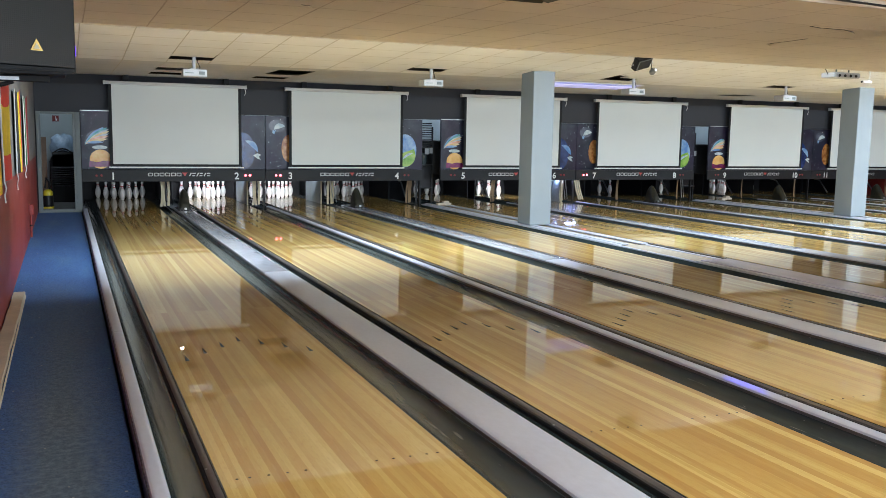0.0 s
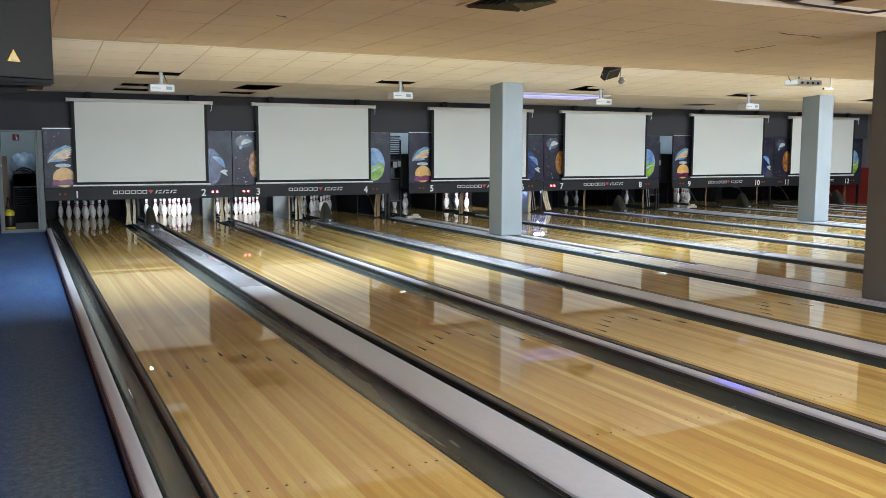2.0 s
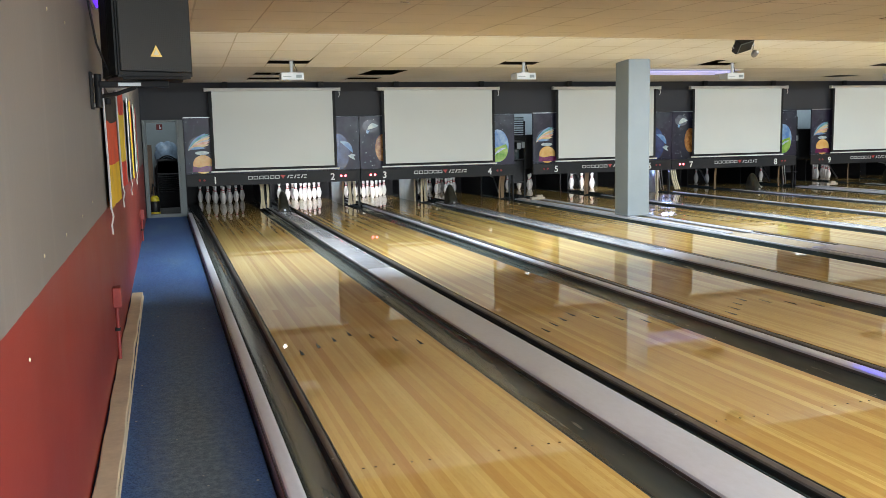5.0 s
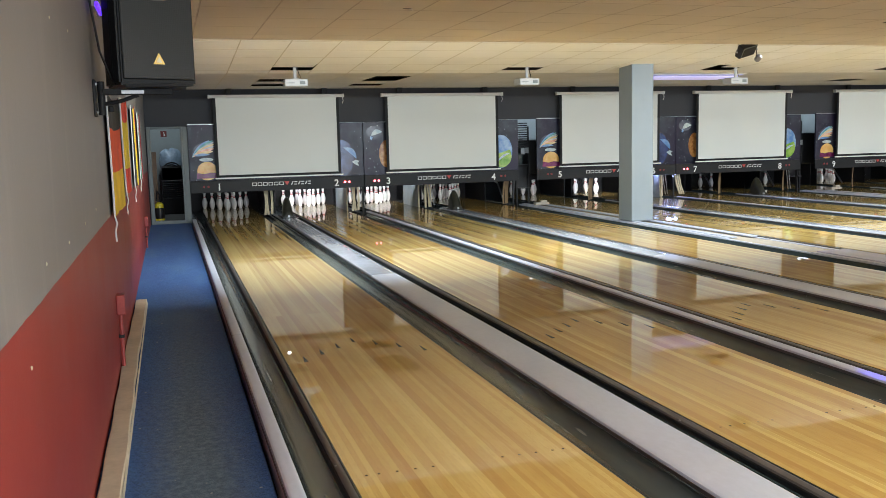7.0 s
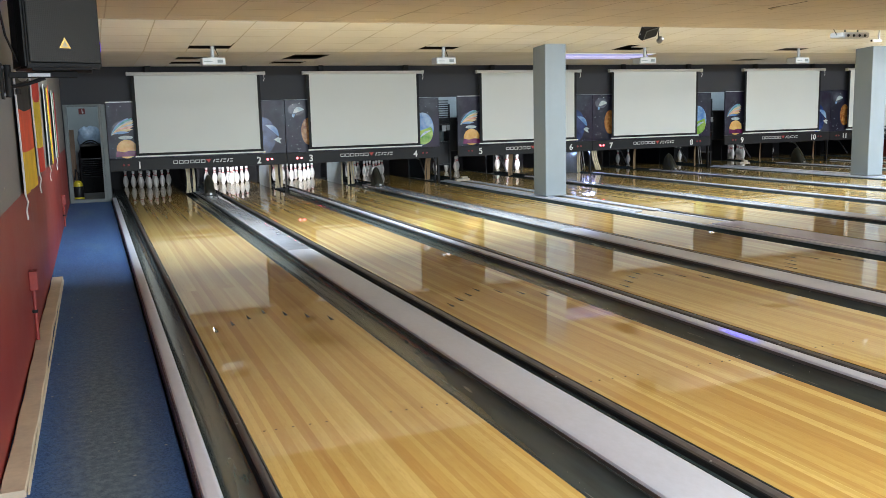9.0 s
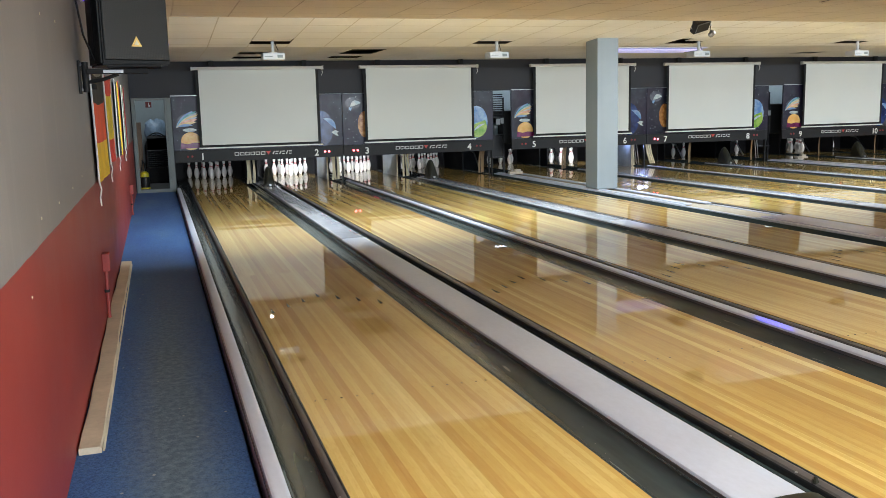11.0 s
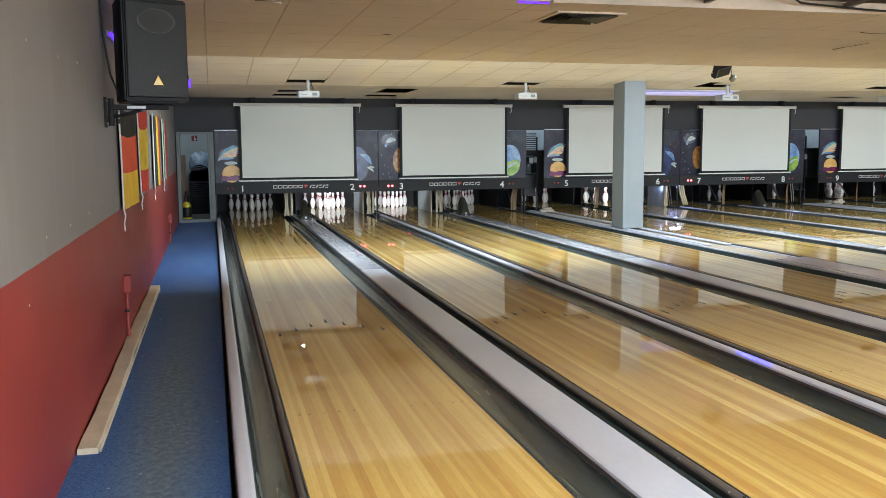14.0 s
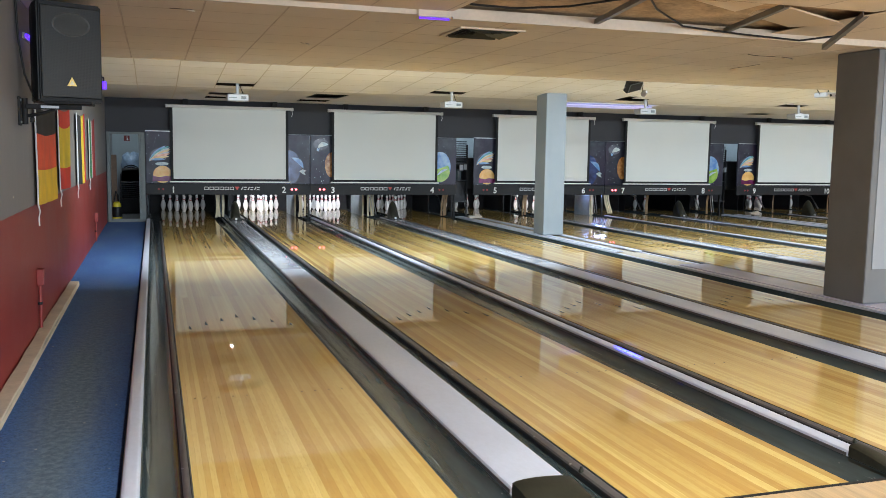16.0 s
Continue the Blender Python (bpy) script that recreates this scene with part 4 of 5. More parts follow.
# shelves and ducts that show in the gaps between the machines
for gx in (6.60, 13.66):
    t = thing("machine_rack", "black machine rack with ducts seen between the masking boards", "machine rack", "machine racks", (gx + 0.02, 16.45, -0.3))
    for sx in (-0.17, 0.19):
        part("post", box(sx - 0.015, sx + 0.015, -0.015, 0.015, 0, 1.95), SEAT_BLACK, t)
    for k in range(11):
        part("slat", box(-0.155, 0.175, -0.01, 0.012, 1.53 + 0.048 * k, 1.552 + 0.048 * k, 0.003), SEAT_BLACK, t)
    part("paper", box(-0.03, 0.06, -0.125, -0.122, 1.36, 1.49), PAPER, t, "pale blue paper sheet")
    part("paper", box(0.075, 0.15, -0.125, -0.122, 1.38, 1.50), PAPER, t, "pale blue paper sheet")
    for z in (1.50, 1.12, 0.62):
        part("shelf", box(-0.155, 0.175, -0.10, 0.10, z, z + 0.02), SEAT_BLACK, t)
    part("motor", lathe([(0.07, 0.0), (0.09, 0.03), (0.09, 0.20), (0.05, 0.25)], 16, (-0.03, 0, 1.14)), GUTTER, t, smooth=True)
    part("panel", box(-0.155, 0.175, 0.03, 0.05, 0.64, 1.10), SEAT_BLACK, t)

# ---- loose and fixed things of the aisle ----
t = thing("loose_plank", "bare pale plank lying along the red wall", "plank", "", (-0.982, 4.58, -0.04))
b = bmesh.new()
rows = []
for k in range(25):
    y = -2.68 + 5.36 * k / 24
    w = 0.048 + 0.003 * math.sin(k * 1.7)
    o = 0.004 * math.sin(k * 0.35)
    rows.append([b.verts.new((x + o, y, z)) for x, z in ((-w, 0), (w, 0), (w, 0.026), (w - 0.006, 0.031), (-w + 0.004, 0.031), (-w, 0.028))])
for a, c in zip(rows, rows[1:]):
    for k in range(6):
        b.faces.new((a[k], a[(k + 1) % 6], c[(k + 1) % 6], c[k]))
b.faces.new(rows[0][::-1])
b.faces.new(rows[-1])
bmesh.ops.recalc_face_normals(b, faces=b.faces[:])
BEIGE = worn("pale beige board", (0.53, 0.465, 0.355), 0.75, vary=0.12, grain=35, coarse=4)
part("plank", b, BEIGE, t)
part("edge_strip", swept([(0.0515, 0.0), (0.060, 0.0), (0.058, 0.010), (0.0525, 0.014)], -2.66, 2.6), BEIGE, t)

RED_BOX = worn("red wall paint on metal", (0.27, 0.036, 0.03), 0.5, vary=0.15)
for y, z, h in ((4.62, 0.34, 0.13), (11.95, 0.28, 0.14)):
    t = thing("junction_box", "red painted cable box with a pipe on the wall", "cable box", "cable boxes", (WEST, y, z))
    part("box", box(0.001, 0.055, -0.06, 0.06, 0, h, 0.006), RED_BOX, t)
    part("pipe", tube([(0.02, 0, 0.0), (0.02, 0, -z - 0.035)], 0.012), RED_BOX, t)
    part("clip", box(0.001, 0.036, -0.02, 0.02, -0.16, -0.14, 0.003), BLACK, t)
CHIP = worn("bare plaster chip", (0.60, 0.56, 0.42), 0.8)
for k, (y, z) in enumerate(((1.285, 1.874), (2.05, 1.885), (2.69, 1.915), (1.48, 1.07), (2.14, 1.068), (2.85, 1.08), (1.04, 0.85), (0.7, 1.55), (3.5, 1.1), (0.55, 2.1))):
    t = thing("wall_plug", "pale plaster plug set in the grey wall", "wall plug", "wall plugs", (WEST, y, z))
    part("plug", lathe([(0.006, 0), (0.006, 0.002), (0.004, 0.003)], 9), CHIP, t).matrix_basis = pose(0.0005, 0, 0, 0, 90, 0)

# ---- speaker on its bracket ----
t = thing("loudspeaker", "black loudspeaker with a brass triangle badge on a wall bracket", "loudspeaker", "", (-0.685, 3.87, 1.762), 24)
b = bmesh.new()
prof = [(-0.225, 0.0), (0.225, 0.0), (0.225, 0.10), (0.15, 0.40), (-0.15, 0.40), (-0.225, 0.10)]
lo, hi = ([b.verts.new((x, y, z)) for x, y in prof] for z in (0.0, 0.70))
b.faces.new(lo[::-1])
b.faces.new(hi)
for k in range(6):
    b.faces.new((lo[k], lo[(k + 1) % 6], hi[(k + 1) % 6], hi[k]))
bmesh.ops.recalc_face_normals(b, faces=b.faces[:])
bmesh.ops.bevel(b, geom=b.edges[:], offset=0.012, segments=2, affect="EDGES")
part("cabinet", b, SPEAKER, t)


def grille_material():
    m, nt, b = material("black perforated grille", 0.45, 0.3)
    g = nt.nodes.new("ShaderNodeTexCoord")
    v = node(nt, "ShaderNodeTexVoronoi", Scale=95.0, Randomness=0.0)
    nt.links.new(g.outputs["Object"], v.inputs["Vector"])
    nt.links.new(ramp(nt, v.outputs["Distance"], ((0.30, (0.003, 0.003, 0.003)), (0.42, (0.0105, 0.0105, 0.0085)))), b.inputs["Base Color"])
    bump(nt, b, v.outputs["Distance"], 0.4, 0.003)
    return m


grille = part("grille", box(-0.205, 0.215, -0.013, -0.001, 0.03, 0.67, 0.006), grille_material(), t, "black perforated front grille")
part("horn_ring", lathe([(0.118, 0), (0.126, 0.003), (0.134, 0)], 36), worn("dark ring", (0.075, 0.076, 0.072), 0.5), grille).matrix_basis = pose(0.005, -0.0135, 0.545, 90, 0, 0) @ Matrix.Diagonal((1, 0.62, 1, 1))
b = plate([(-0.034, 0.115), (0.034, 0.115), (0.0, 0.178)], -0.019, 0.006)
badge = part("badge", b, GOLD, grille, "brass coloured triangle badge")
part("badge_inset", plate([(-0.017, 0.124), (0.017, 0.124), (0.0, 0.155)], -0.0205, 0.001), CHIP, t)
t = thing("speaker_bracket", "black steel wall bracket under the loudspeaker", "bracket", "", (WEST, 3.90, 1.56))
part("wall_plate", box(0.001, 0.016, -0.045, 0.045, 0.03, 0.235, 0.004), BLACK, t)
for z in (0.055, 0.21):
    part("bolt", lathe([(0.009, 0), (0.009, 0.006), (0.005, 0.009)], 6), STEEL, t).matrix_basis = pose(0.0165, -0.02, z, 0, 90, 0)
part("pivot", tube([(0.042, 0, 0.04), (0.042, 0, 0.225)], 0.02, 12), BLACK, t, smooth=True)
part("arm", box(0.05, 0.42, -0.035, 0.015, 0.150, 0.184, 0.004), BLACK, t)
part("tray", box(0.18, 0.50, -0.17, 0.14, 0.1845, 0.2015, 0.003), BLACK, t)
part("link", tube([(0.05, 0.0, 0.10), (0.14, -0.02, 0.115), (0.24, -0.02, 0.149)], 0.011, 8), BLACK, t)
part("knob", lathe([(0.016, 0), (0.016, 0.03), (0.010, 0.034)], 10, (0.09, -0.02, 0.055)), BLACK, t)
part("label_plate", box(0.15, 0.27, -0.0365, -0.0353, 0.156, 0.175), STEEL, t, "silver label plate")
t = thing("speaker_cable", "black cable hanging down the wall behind the loudspeaker", "cable", "", (WEST, 3.8, 1.7))
for o in (0.0, 0.035):
    part("cable", tube([(0.012, o, 0.82), (0.02, o + 0.03, 0.5), (0.05, o + 0.06, 0.25), (0.10, o + 0.10, 0.10)], 0.006, 6), BLACK, t)
t = thing("violet_tube", "glowing violet tube fixed to the wall behind the loudspeaker", "violet lamp", "violet lamps", (WEST, 4.45, 2.26))
part("tube", tube([(0.03, -0.22, 0), (0.03, 0.22, 0)], 0.013), UV, t)
part("holder", box(0.001, 0.018, -0.24, 0.24, -0.02, 0.02, 0.003), WHITEP, t)
t = thing("violet_tube", "glowing violet tube on the ceiling's edge", "violet lamp", "violet lamps", (1.94, 3.57, 2.47))
part("tube", tube([(-0.12, 0, 0), (0.12, 0, 0)], 0.007), UV, t)
part("holder", box(-0.13, 0.13, -0.008, 0.012, 0.012, 0.064, 0.003), TRIM, t)

t = thing("violet_tube", "short violet lamp on an arm behind the loudspeaker", "violet lamp", "violet lamps", (-0.495, 4.45, 1.93))
part("tube", tube([(0, 0, -0.03), (0, 0, 0.03)], 0.02), UV, t)
part("arm", tube([(0, 0, 0.03), (0, 0, 0.06), (-0.2, -0.10, 0.07), (-0.22, -0.17, 0.07)], 0.007, 6), BLACK, t)

for x, y in ((6.62, 15.32), (14.28, 15.71)):
    t = thing("wooden_block", "pale wooden block lying on the broad divider", "wooden block", "wooden blocks", (x, y, 0.0365))
    part("block", box(-0.15, 0.15, -0.06, 0.06, 0, 0.05, 0.005), PLANK, t)
    part("top_piece", box(-0.02, 0.11, -0.04, 0.05, 0.0505, 0.09, 0.004), PLANK, t)

# ---- flags ----
CLOTH = {k: worn(k + " flag cloth", c, 0.8, vary=0.12, grain=160, coarse=4, relief=0.05) for k, c in {"black": (0.03, 0.03, 0.032), "red": (0.62, 0.05, 0.035), "gold": (0.78, 0.52, 0.03), "yellow": (0.72, 0.55, 0.03), "white": (0.68, 0.68, 0.68), "green": (0.04, 0.22, 0.08), "sky": (0.55, 0.62, 0.70), "crimson": (0.36, 0.04, 0.045), "orange": (0.72, 0.10, 0.04)}.items()}


def flag(y0, y1, z0, z1, bands, shares, upright, label, phase):
    t = thing("flag", label, "flag", "wall flags", (WEST, y0, z0))
    n = len(bands)
    L, H = y1 - y0, z1 - z0

    def surf(u, v):
        sag = 0.035 * math.sin(math.pi * u) * (0.3 + 0.7 * v)
        fold = 0.006 * math.sin(9 * u + phase) + 0.003 * math.sin(21 * u + 2 * phase + 3 * v)
        return (0.024 + fold * (1.2 - 0.7 * v), u * L, v * H - sag + 0.045 * u * v - 0.02 * u * (1 - v))
    edges = [sum(shares[:k]) / sum(shares) for k in range(n + 1)]
    for k, c in enumerate(bands):
        b = bmesh.new()
        nu, nv = (26, 8) if not upright else (10, 18)
        grid = {}
        for i in range(nu + 1):
            for j in range(nv + 1):
                u, v = i / nu, j / nv
                if upright:
                    u = edges[k] + (edges[k + 1] - edges[k]) * u
                else:
                    v = 1 - edges[k + 1] + (edges[k + 1] - edges[k]) * v
                x, y, z = surf(u, v)
                for s in (0, 1):
                    grid[i, j, s] = b.verts.new((x + 0.0015 * s, y, z))
        for i in range(nu):
            for j in range(nv):
                b.faces.new([grid[q] for q in ((i, j, 1), (i + 1, j, 1), (i + 1, j + 1, 1), (i, j + 1, 1))])
                b.faces.new([grid[q] for q in ((i, j, 0), (i, j + 1, 0), (i + 1, j + 1, 0), (i + 1, j, 0))])
        part("stripe", b, CLOTH[c], t, c + " cloth stripe", smooth=True)
    x, y, z = surf(0, 0)
    part("hem", tube([surf(0, v / 8) for v in range(9)], 0.007, 6), CLOTH["white"], t, "white hem")
    part("cord", tube([(x, y, z), (x + 0.01, y + 0.02, z - 0.05), (x - 0.005, y + 0.05, z - 0.11), (x, y + 0.04, z - 0.17)], 0.006, 6), CLOTH["white"], t)
    part("pin", tube([(0.002, 0.01, H - 0.02), (0.032, 0.01, H - 0.02)], 0.003, 6), STEEL, t)
    part("pin", tube([(0.002, L - 0.01, H + 0.02), (0.032, L - 0.01, H + 0.02)], 0.003, 6), STEEL, t)


flag(4.61, 6.15, 0.98, 1.765, ("black", "orange", "gold"), (0.27, 0.37, 0.36), False, "black, red and gold flag hanging on the wall", 0.3)
flag(6.37, 7.70, 1.03, 1.825, ("red", "yellow", "red"), (0.22, 0.51, 0.27), False, "red and yellow flag hanging on the wall", 1.4)
flag(8.56, 9.99, 1.00, 1.86, ("sky", "black", "yellow", "red"), (0.10, 0.40, 0.30, 0.20), True, "black, yellow and red flag hanging on the wall", 2.2)
flag(10.74, 12.10, 1.01, 1.86, ("green", "white", "crimson"), (0.34, 0.12, 0.54), True, "green, white and red flag hanging on the wall", 3.0)

# ---- ceiling things ----
def projector(x):
    y = 11.62
    t = thing("projector", "white ceiling projector on a short pole", "projector", "projectors", (x, y, 2.225))
    body = part("body", box(-0.165, 0.165, -0.12, 0.13, 0.0, 0.105, 0.014), PROJW, t)
    part("lens", lathe([(0.035, 0), (0.035, 0.02), (0.025, 0.024)], 16), SEAT_BLACK, body, "dark lens").matrix_basis = pose(-0.07, 0.128, 0.055, -90, 0, 0)
    part("grille", box(0.05, 0.13, -0.1225, -0.1195, 0.03, 0.075), GALV, body)
    part("feature_strip", box(-0.14, -0.02, -0.1225, -0.1195, 0.045, 0.055), GALV, body)
    part("pole", tube([(0, 0, 0.104), (0, 0, 0.42)], 0.024, 12), PROJW, t)
    part("mount", box(-0.06, 0.06, -0.06, 0.06, 0.106, 0.118, 0.003), PROJW, t)
    part("cable", tube([(0.05, 0.05, 0.10), (0.09, 0.05, 0.14), (0.06, 0.03, 0.20), (0.03, 0.02, 0.30)], 0.006, 6), SEAT_BLACK, t)
    part("cover_board", box(-0.31, 0.27, -0.17, 0.17, 0.0, 0.012, 0.002), CEIL_W, t, "loose off-white ceiling board").matrix_basis = pose(0.0, -0.21, 0.288, -3.66, 0, 1.5)


for x in (1.165, 4.79, 8.6, 12.05, 15.8, 19.1):
    projector(x)

t = thing("ceiling_vent", "square ceiling air vent with dark dusty slats", "air vent", "", (2.63, 4.38, 2.493))
bmv = box(-0.30, 0.30, -0.30, -0.262, -0.006, 0.012, 0.004)
for a in ((-0.30, 0.30, 0.262, 0.30), (-0.30, -0.262, -0.262, 0.262), (0.262, 0.30, -0.262, 0.262)):
    box(*a, -0.006, 0.012, 0.004, bmv)
part("frame", bmv, CEIL_B, t)
part("backing", box(-0.262, 0.262, -0.262, 0.262, 0.004, 0.010), VOID, t)
for k in range(4):
    r = 0.225 - 0.055 * k
    for sx, sy, turn in ((0, -1, 0), (1, 0, 90), (0, 1, 180), (-1, 0, 270)):
        b = box(-r, r, -0.02, 0.02, -0.002, 0.002)
        part("slat", b, HOOD, t).matrix_basis = pose(0, 0, -0.004, 0, 0, turn) @ pose(0, -r - 0.012, 0, 24, 0, 0)

t = thing("stage_spotlight", "black stage spotlight hanging behind the ceiling step", "spotlight", "spotlights", (6.55, 8.44, 2.42))
tilt = pose(-0.05, 0, 0.045, 38, -14, 12)
part("head", box(-0.14, 0.14, -0.045, 0.04, -0.085, 0.085, 0.012), SEAT_BLACK, t).matrix_basis = tilt
part("rim", box(-0.125, 0.125, -0.052, -0.046, -0.072, 0.072, 0.003), GALV, t).matrix_basis = tilt
part("lens", box(-0.112, 0.112, -0.056, -0.053, -0.06, 0.06), SEAT_BLACK, t, "dark glass lens").matrix_basis = tilt
for k in range(6):
    part("cooling_fin", box(-0.11 + 0.04 * k, -0.104 + 0.04 * k, 0.041, 0.06, -0.07, 0.07), SEAT_BLACK, t).matrix_basis = tilt
part("yoke", tube([(-0.19, 0.0, 0.0), (-0.17, 0.0, 0.13), (0.09, 0.0, 0.15), (0.11, 0.0, 0.04)], 0.01), STEEL, t)
part("clamp", tube([(0.06, 0, 0.12), (0.06, 0, 0.274)], 0.014), SEAT_BLACK, t)
part("sensor", lathe([(0.02, -0.05), (0.04, -0.03), (0.04, 0.03), (0.015, 0.05)], 14), STEEL, t, smooth=True).matrix_basis = pose(0.13, 0, -0.06, 30, 30, 0)
part("cable", tube([(0.04, 0.05, 0.24), (0.12, 0.02, 0.08), (0.10, 0.0, -0.05)], 0.006, 6), SEAT_BLACK, t)
t = thing("effect_lamp", "grey metal effect lamp hanging behind the ceiling step", "effect lamp", "", (10.2, 8.6, 2.45))
part("body", box(-0.26, 0.27, -0.12, 0.14, -0.03, 0.05, 0.02), PROJW, t)
part("lens_bar", box(-0.22, 0.23, -0.125, -0.118, -0.022, 0.02, 0.004), STEEL, t)
for k in range(4):
    part("lens", lathe([(0.022, 0), (0.016, 0.012)], 12), SEAT_BLACK, t).matrix_basis = pose(-0.16 + 0.11 * k, -0.1255, 0, 90, 0, 0)
part("hanger", tube([(-0.1, 0, 0.05), (-0.1, 0, 0.238)], 0.012), GALV, t)
part("hanger", tube([(0.15, 0, 0.05), (0.15, 0, 0.238)], 0.012), GALV, t)
part("cable", tube([(-0.26, 0, 0.02), (-0.34, -0.02, 0.09), (-0.36, -0.02, 0.236)], 0.006, 6), SEAT_BLACK, t)
t = thing("security_camera", "small white security camera under the far ceiling", "security camera", "", (10.9, 8.75, 2.40))
part("housing", box(-0.10, 0.08, -0.03, 0.03, -0.02, 0.02, 0.01), WHITEP, t)
part("lens", lathe([(0.016, 0), (0.012, 0.01)], 12), SEAT_BLACK, t).matrix_basis = pose(-0.1, 0, 0, 0, -90, 0)
part("arm", tube([(0.05, 0, 0.02), (0.06, 0, 0.275)], 0.013), WHITEP, t)
t = thing("violet_light_panel", "faint violet light panel set in the far ceiling", "light panel", "", (8.3, 12.75, 2.440))
part("frame", box(-1.0, 1.0, -0.47, 0.47, 0.004, 0.016, 0.003), WHITEP, t)
part("diffuser", box(-0.96, 0.96, -0.43, 0.43, -0.010, 0.003, 0.004), glow("violet white diffuser", (0.50, 0.50, 0.80), 0.10), t, "violet glowing cover")
TUBE = glow("violet white tube", (0.62, 0.60, 1.0), 0.34)
for y in (-0.3, -0.1, 0.1, 0.3):
    part("tube", tube([(-0.93, y, -0.028), (0.93, y, -0.028)], 0.013), TUBE, t, "violet glowing tube")

t = thing("recessed_downlight", "small lit downlight recessed in the far ceiling", "downlight", "", (1.315, 15.03, 2.50))
part("lens", lathe([(0.03, 0.0), (0.03, 0.01)], 14), glow("warm white bulb", (1, 0.96, 0.88), 60), t)
part("housing", lathe([(0.045, 0.011), (0.045, 0.14)], 14), STEEL, t)

# ---- coloured beams of the stage spotlight ----
for k, (tx, ty, size, watts, colour) in enumerate(((3.06, 2.42, 2.0, 4500, (0.008, 0.01, 1.0)), (2.35, 1.95, 1.3, 40, (1.0, 0.30, 0.45)), (2.62, 1.55, 1.3, 40, (0.8, 0.35, 1.0)))):
    d = bpy.data.lights.new("spotlight_beam", "SPOT")
    d.energy, d.color, d.spot_size, d.spot_blend, d.shadow_soft_size = watts, colour, radians(size), 1.0, 0.004
    new("spotlight_beam", d).matrix_world = look((6.40, 8.30, 2.40), (tx, ty, 0.02))

# ---- opened part of the ceiling ----
b = bmesh.new()
n = 120
rows = [[b.verts.new((HX0 - 0.35 + (HX1 - HX0 + 2.0) * j / 6, 2.2 + 2.6 * i / n, 2.61 + (0.009 if i % 2 else -0.009))) for j in range(7)] for i in range(n + 1)]
for a, c in zip(rows, rows[1:]):
    for j in range(6):
        b.faces.new((a[j], c[j], c[j + 1], a[j + 1]))
structure("ceiling_void_board", b, STAIN, "stained ribbed boards inside the opened ceiling", "ceiling")
ANGLE = worn("grey steel angle", (0.20, 0.185, 0.165), 0.5, 0.4, vary=0.2)


def angle_bar(a, c, label):
    a, c = Vector(a), Vector(c)
    t = thing("ceiling_bar", label, "ceiling bar", "ceiling bars", a)
    L = (c - a).length
    bmx = box(-0.02, 0.02, 0, L, 0.0, 0.003)
    box(-0.02, -0.017, 0, L, 0.003, 0.04, bm=bmx)
    part("bar", bmx, ANGLE, t).matrix_basis = (c - a).to_track_quat("Y", "Z").to_matrix().to_4x4()
    return t


angle_bar((3.08, 2.34, 2.512), (3.34, 3.585, 2.512), "bare steel ceiling bar across the opened ceiling")
angle_bar((4.20, 2.34, 2.512), (4.58, 3.585, 2.512), "bare steel ceiling bar across the opened ceiling")
angle_bar((4.93, 2.36, 2.50), (5.38, 3.30, 2.38), "loose pale steel bar hanging from the opened ceiling")
for (x, y, z, rx, ry, rz, s) in ((4.72, 2.95, 2.565, 5, 8, 6, 0.58), (4.05, 2.62, 2.62, -6, 3, 20, 0.5)):
    t = thing("fallen_ceiling_tile", "loose beige ceiling board sagging in the opened ceiling", "ceiling tile", "loose ceiling boards", (x, y, z))
    part("board", box(-s / 2, s / 2, -s / 2, s / 2, -0.007, 0.007, 0.002), CEIL_N, t).matrix_basis = pose(0, 0, 0, rx, ry, rz)
for pts in ([(2.15, 3.35, 2.56), (2.5, 3.3, 2.545), (2.9, 3.2, 2.57), (3.2, 2.9, 2.60), (3.5, 2.7, 2.64)], [(3.2, 2.6, 2.62), (3.6, 3.1, 2.58), (4.1, 3.5, 2.53), (4.7, 3.52, 2.50), (5.2, 3.40, 2.46), (5.6, 3.30, 2.52)], [(3.5, 2.7, 2.6), (3.7, 2.5, 2.62), (3.9, 2.7, 2.63), (4.2, 2.5, 2.64)]):
    t = thing("ceiling_cable", "black cable hanging loose in the opened ceiling", "cable", "ceiling cables", pts[0])
    o = Vector(pts[0])
    part("cable", tube([Vector(p) - o for p in pts], 0.009, 7), SEAT_BLACK, t, smooth=True)

# ---- things on the near pillar ----
t = thing("wall_sheet", "pale grey sheet covering the pillar's front", "sheet", "", (6.76, 3.784, 0.38))
part("sheet", box(-0.24, 0.24, -0.006, 0.0, 0.0, 2.11, 0.002), PAPER, t)
t = thing("wall_speaker", "small black loudspeaker mounted on the near pillar", "loudspeaker", "", (6.86, 3.775, 1.62))
part("cabinet", box(-0.13, 0.13, -0.16, -0.0, 0.0, 0.42, 0.012), SPEAKER, t)
part("grille", box(-0.115, 0.115, -0.168, -0.161, 0.015, 0.405, 0.004), grille_material(), t)
t = thing("pillar_cable", "black cable looping down the near pillar", "cable", "", (6.72, 3.77, 2.35))
part("cable", tube([(0.09, 0, 0.12), (0.02, -0.01, 0.05), (-0.06, -0.01, -0.12), (-0.08, -0.01, -0.34), (-0.03, -0.01, -0.46), (0.06, -0.01, -0.50)], 0.007, 7), SEAT_BLACK, t, smooth=True)


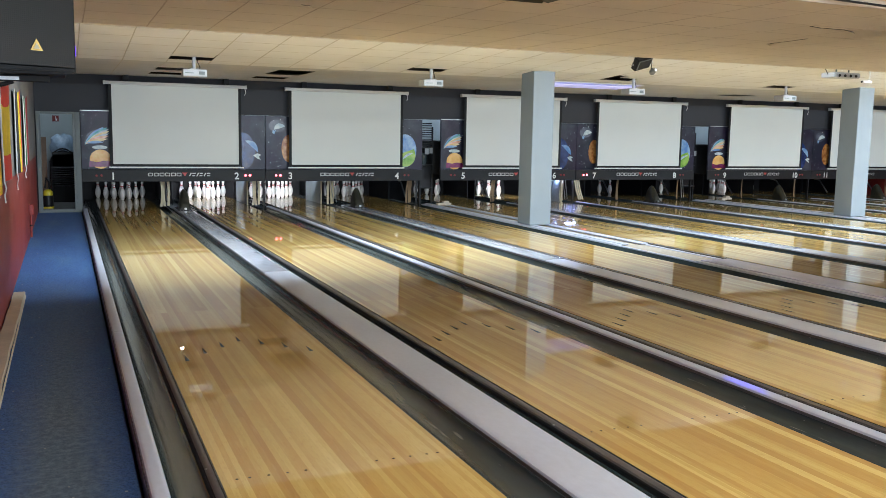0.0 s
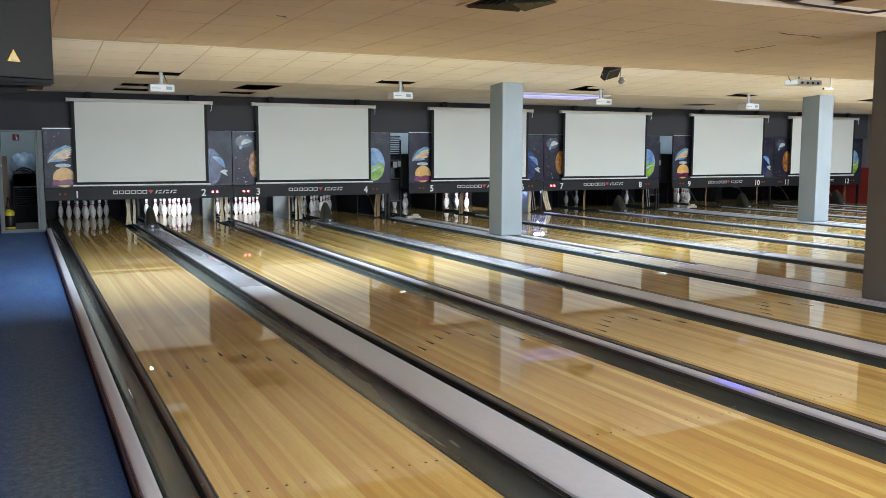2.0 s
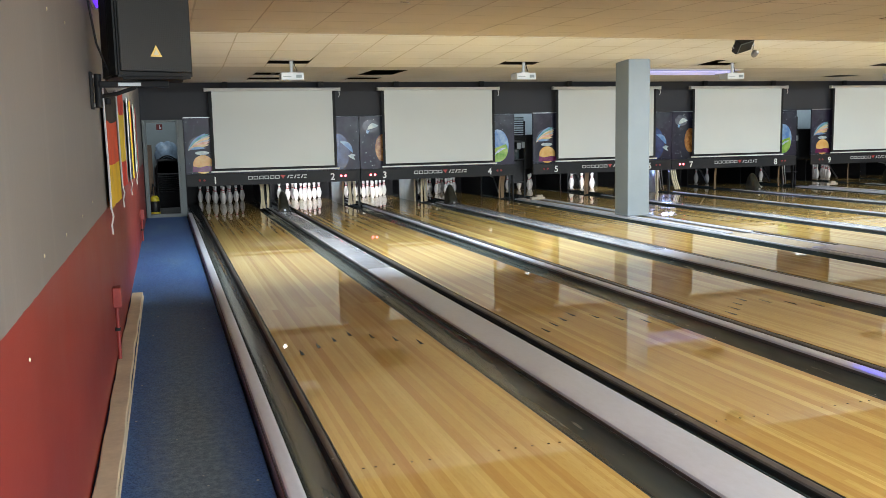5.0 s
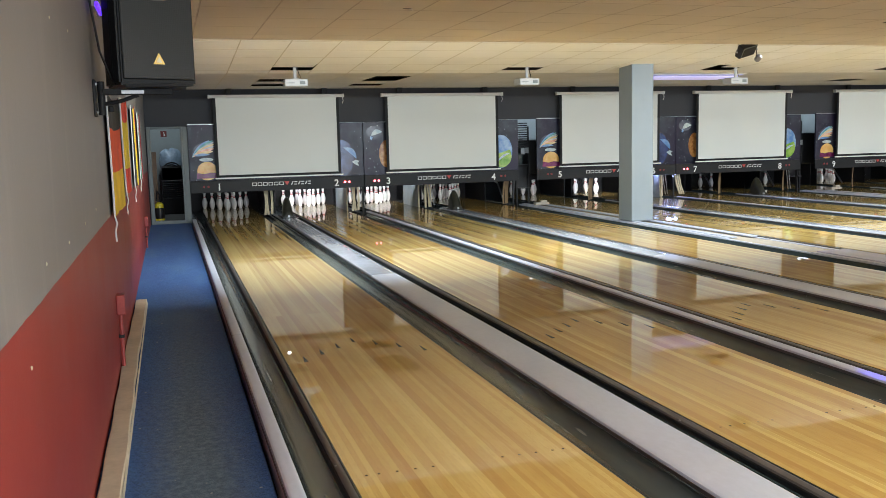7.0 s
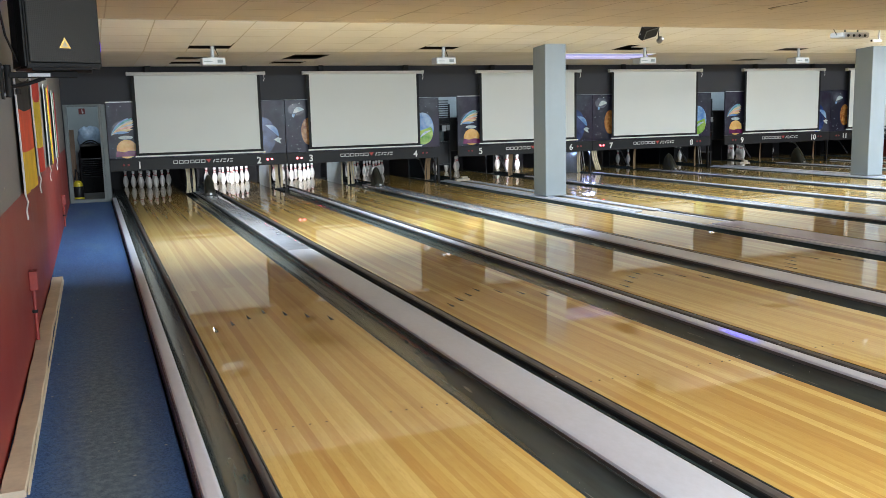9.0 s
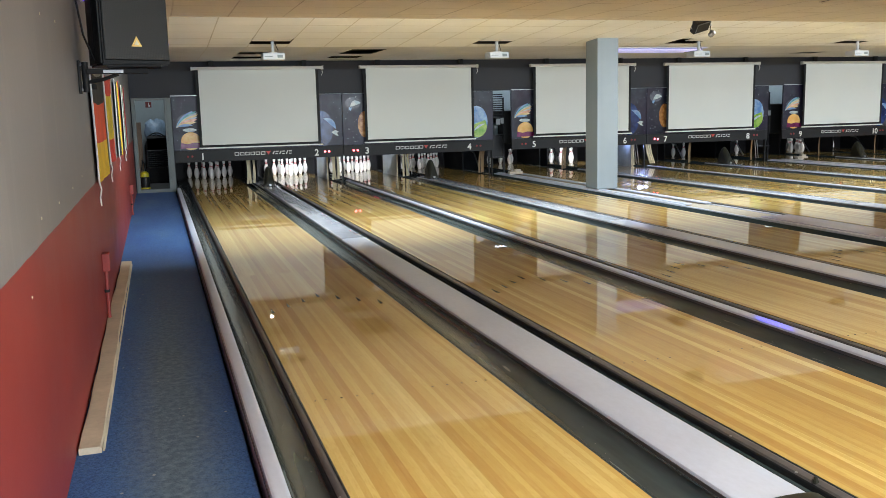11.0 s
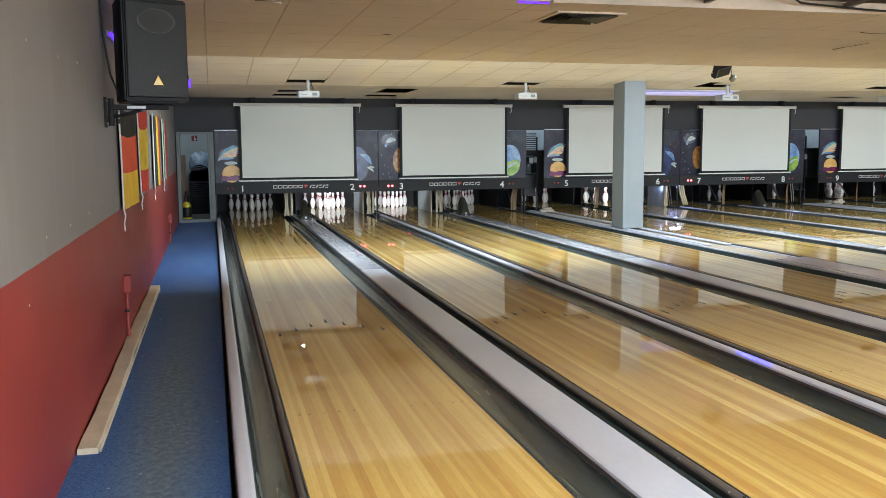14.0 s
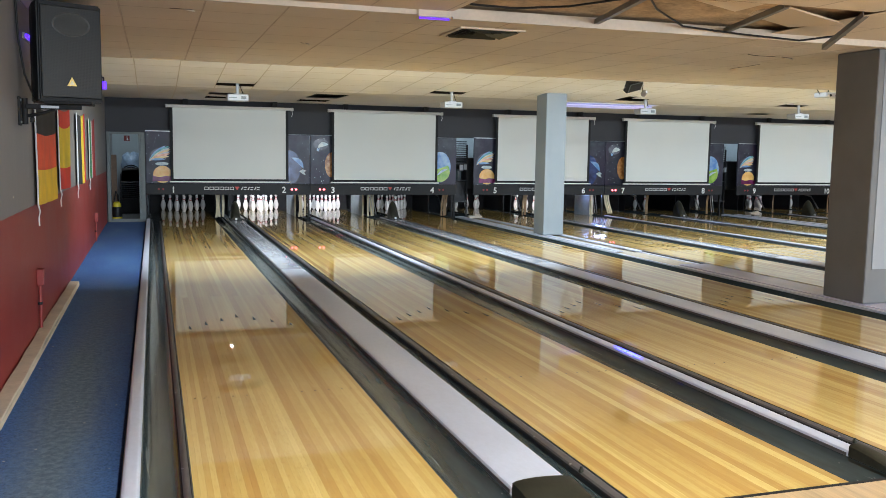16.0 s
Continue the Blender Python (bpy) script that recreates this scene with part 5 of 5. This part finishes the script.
# ---- torn places in the low ceiling, with a flap of board paper hanging at each ----
def ceiling_tear(points, width):
    x0, y0 = points[0]
    t = thing("ceiling_tear", "thin dark torn slit in the brownish ceiling board", "ceiling tear", "torn ceiling places", (x0, y0, LOW))
    b = bmesh.new()
    for i, ((ax, ay), (bx, by)) in enumerate(zip(points, points[1:])):
        d = Vector((bx - ax, by - ay))
        n = Vector((-d.y, d.x)).normalized() * width * (0.5 if i % 2 else 0.8)
        q = [(ax - x0, ay - y0), (bx - x0 + n.x, by - y0 + n.y), (bx - x0, by - y0), (ax - x0 - n.x, ay - y0 - n.y)]
        f = b.faces.new([b.verts.new((u, v, -0.0025 - 0.0004 * i)) for u, v in (q[0], q[3], q[2], q[1])])
        r = bmesh.ops.extrude_face_region(b, geom=[f])
        bmesh.ops.translate(b, vec=(0, 0, 0.003), verts=[v for v in r["geom"] if isinstance(v, bmesh.types.BMVert)])
    bmesh.ops.recalc_face_normals(b, faces=b.faces[:])
    part("slit", b, VOID, t)
    (ax, ay), (bx, by) = points[-2], points[-1]
    f = bmesh.new()
    v = [f.verts.new(c) for c in ((ax - x0, ay - y0, -0.001), (bx - x0, by - y0, -0.001), (bx - x0 + 0.01, by - y0 - 0.02, -0.022), (ax - x0 + 0.01, ay - y0 - 0.015, -0.008))]
    f.faces.new(v)
    r = bmesh.ops.extrude_face_region(f, geom=f.faces[:])
    bmesh.ops.translate(f, vec=(0, 0.003, 0.001), verts=[w for w in r["geom"] if isinstance(w, bmesh.types.BMVert)])
    bmesh.ops.recalc_face_normals(f, faces=f.faces[:])
    part("flap", f, CEIL_B, t, "loose edge of ceiling board")


ceiling_tear([(0.0, 4.08), (0.09, 4.075), (0.18, 4.085)], 0.012)
ceiling_tear([(5.69, 4.76), (5.88, 4.80), (6.12, 4.79), (6.33, 4.86)], 0.020)
ceiling_tear([(6.40, 5.5), (6.43, 5.72), (6.42, 5.9), (6.45, 6.1)], 0.018)
ceiling_tear([(1.26, 5.79), (1.30, 5.79), (1.34, 5.80)], 0.018)


# ---- lane boards, arrows and dots ----
def prism(points, z0, z1):
    b = bmesh.new()
    f = b.faces.new([b.verts.new((x, y, z0)) for x, y in points])
    r = bmesh.ops.extrude_face_region(b, geom=[f])
    bmesh.ops.translate(b, vec=(0, 0, z1 - z0), verts=[v for v in r["geom"] if isinstance(v, bmesh.types.BMVert)])
    bmesh.ops.recalc_face_normals(b, faces=b.faces[:])
    return b


INLAY = worn("dark brown inlay", (0.022, 0.014, 0.009), 0.25)


def mesh_of(bm, mat, name):
    me = bpy.data.meshes.new(name)
    bm.to_mesh(me)
    bm.free()
    me.materials.append(mat)
    return me


ARROW = mesh_of(prism([(-0.013, -0.15), (0.013, -0.15), (0.002, 0.0), (-0.002, 0.0)], 0.0, 0.0006), INLAY, "arrow")
DOT = mesh_of(prism([(0.0065 * math.cos(a * math.pi / 5), 0.0065 * math.sin(a * math.pi / 5)) for a in range(10)], 0.0, 0.0006), worn("brown dot inlay", (0.07, 0.04, 0.02), 0.25), "dot")
PLANK_MESH = mesh_of(box(0.00012, BOARD - 0.00012, 0.0, 19.4, -0.045, 0.0), WOOD1, "board")


def bowling_lane(n):
    x = LANES[n]
    t = thing("bowling_lane", "glossy lacquered maple bowling lane with dark arrows", "bowling lane", "bowling lanes", (x, 0, 0))
    part("bed", box(0.002, LANE_W - 0.002, 0.0, 19.4, -0.29, -0.046), RAIL, t)
    if n < 4:
        for k in range(39):
            ob = new("board", PLANK_MESH)
            ob.parent = t
            ob.location.x = k * BOARD
    else:
        b = bmesh.new()
        for k in range(39):
            v = [b.verts.new((k * BOARD + a, y, z)) for z in (-0.045, 0.0) for a, y in ((0.00012, 0), (BOARD - 0.00012, 0), (BOARD - 0.00012, 19.4), (0.00012, 19.4))]
            for f in ((0, 3, 2, 1), (4, 5, 6, 7), (0, 1, 5, 4), (1, 2, 6, 5), (2, 3, 7, 6), (3, 0, 4, 7)):
                b.faces.new([v[i] for i in f])
        tagged(part("surface", b, WOOD2, t), kind="stuff")
    for k in range(7):
        ob = new("arrow", ARROW)
        ob.parent = t
        ob.location = ((5 * (k + 1) - 0.5) * BOARD, (4.365, 4.522, 4.665, 4.804, 4.665, 4.522, 4.365)[k], 0.0001)
    for k in (3, 5, 8, 11, 14, 26, 29, 32, 35, 37):
        ob = new("dot", DOT)
        ob.parent = t
        ob.location = ((k - 0.5) * BOARD, 2.134, 0.0001)
    return t


for n in range(12):
    bowling_lane(n)
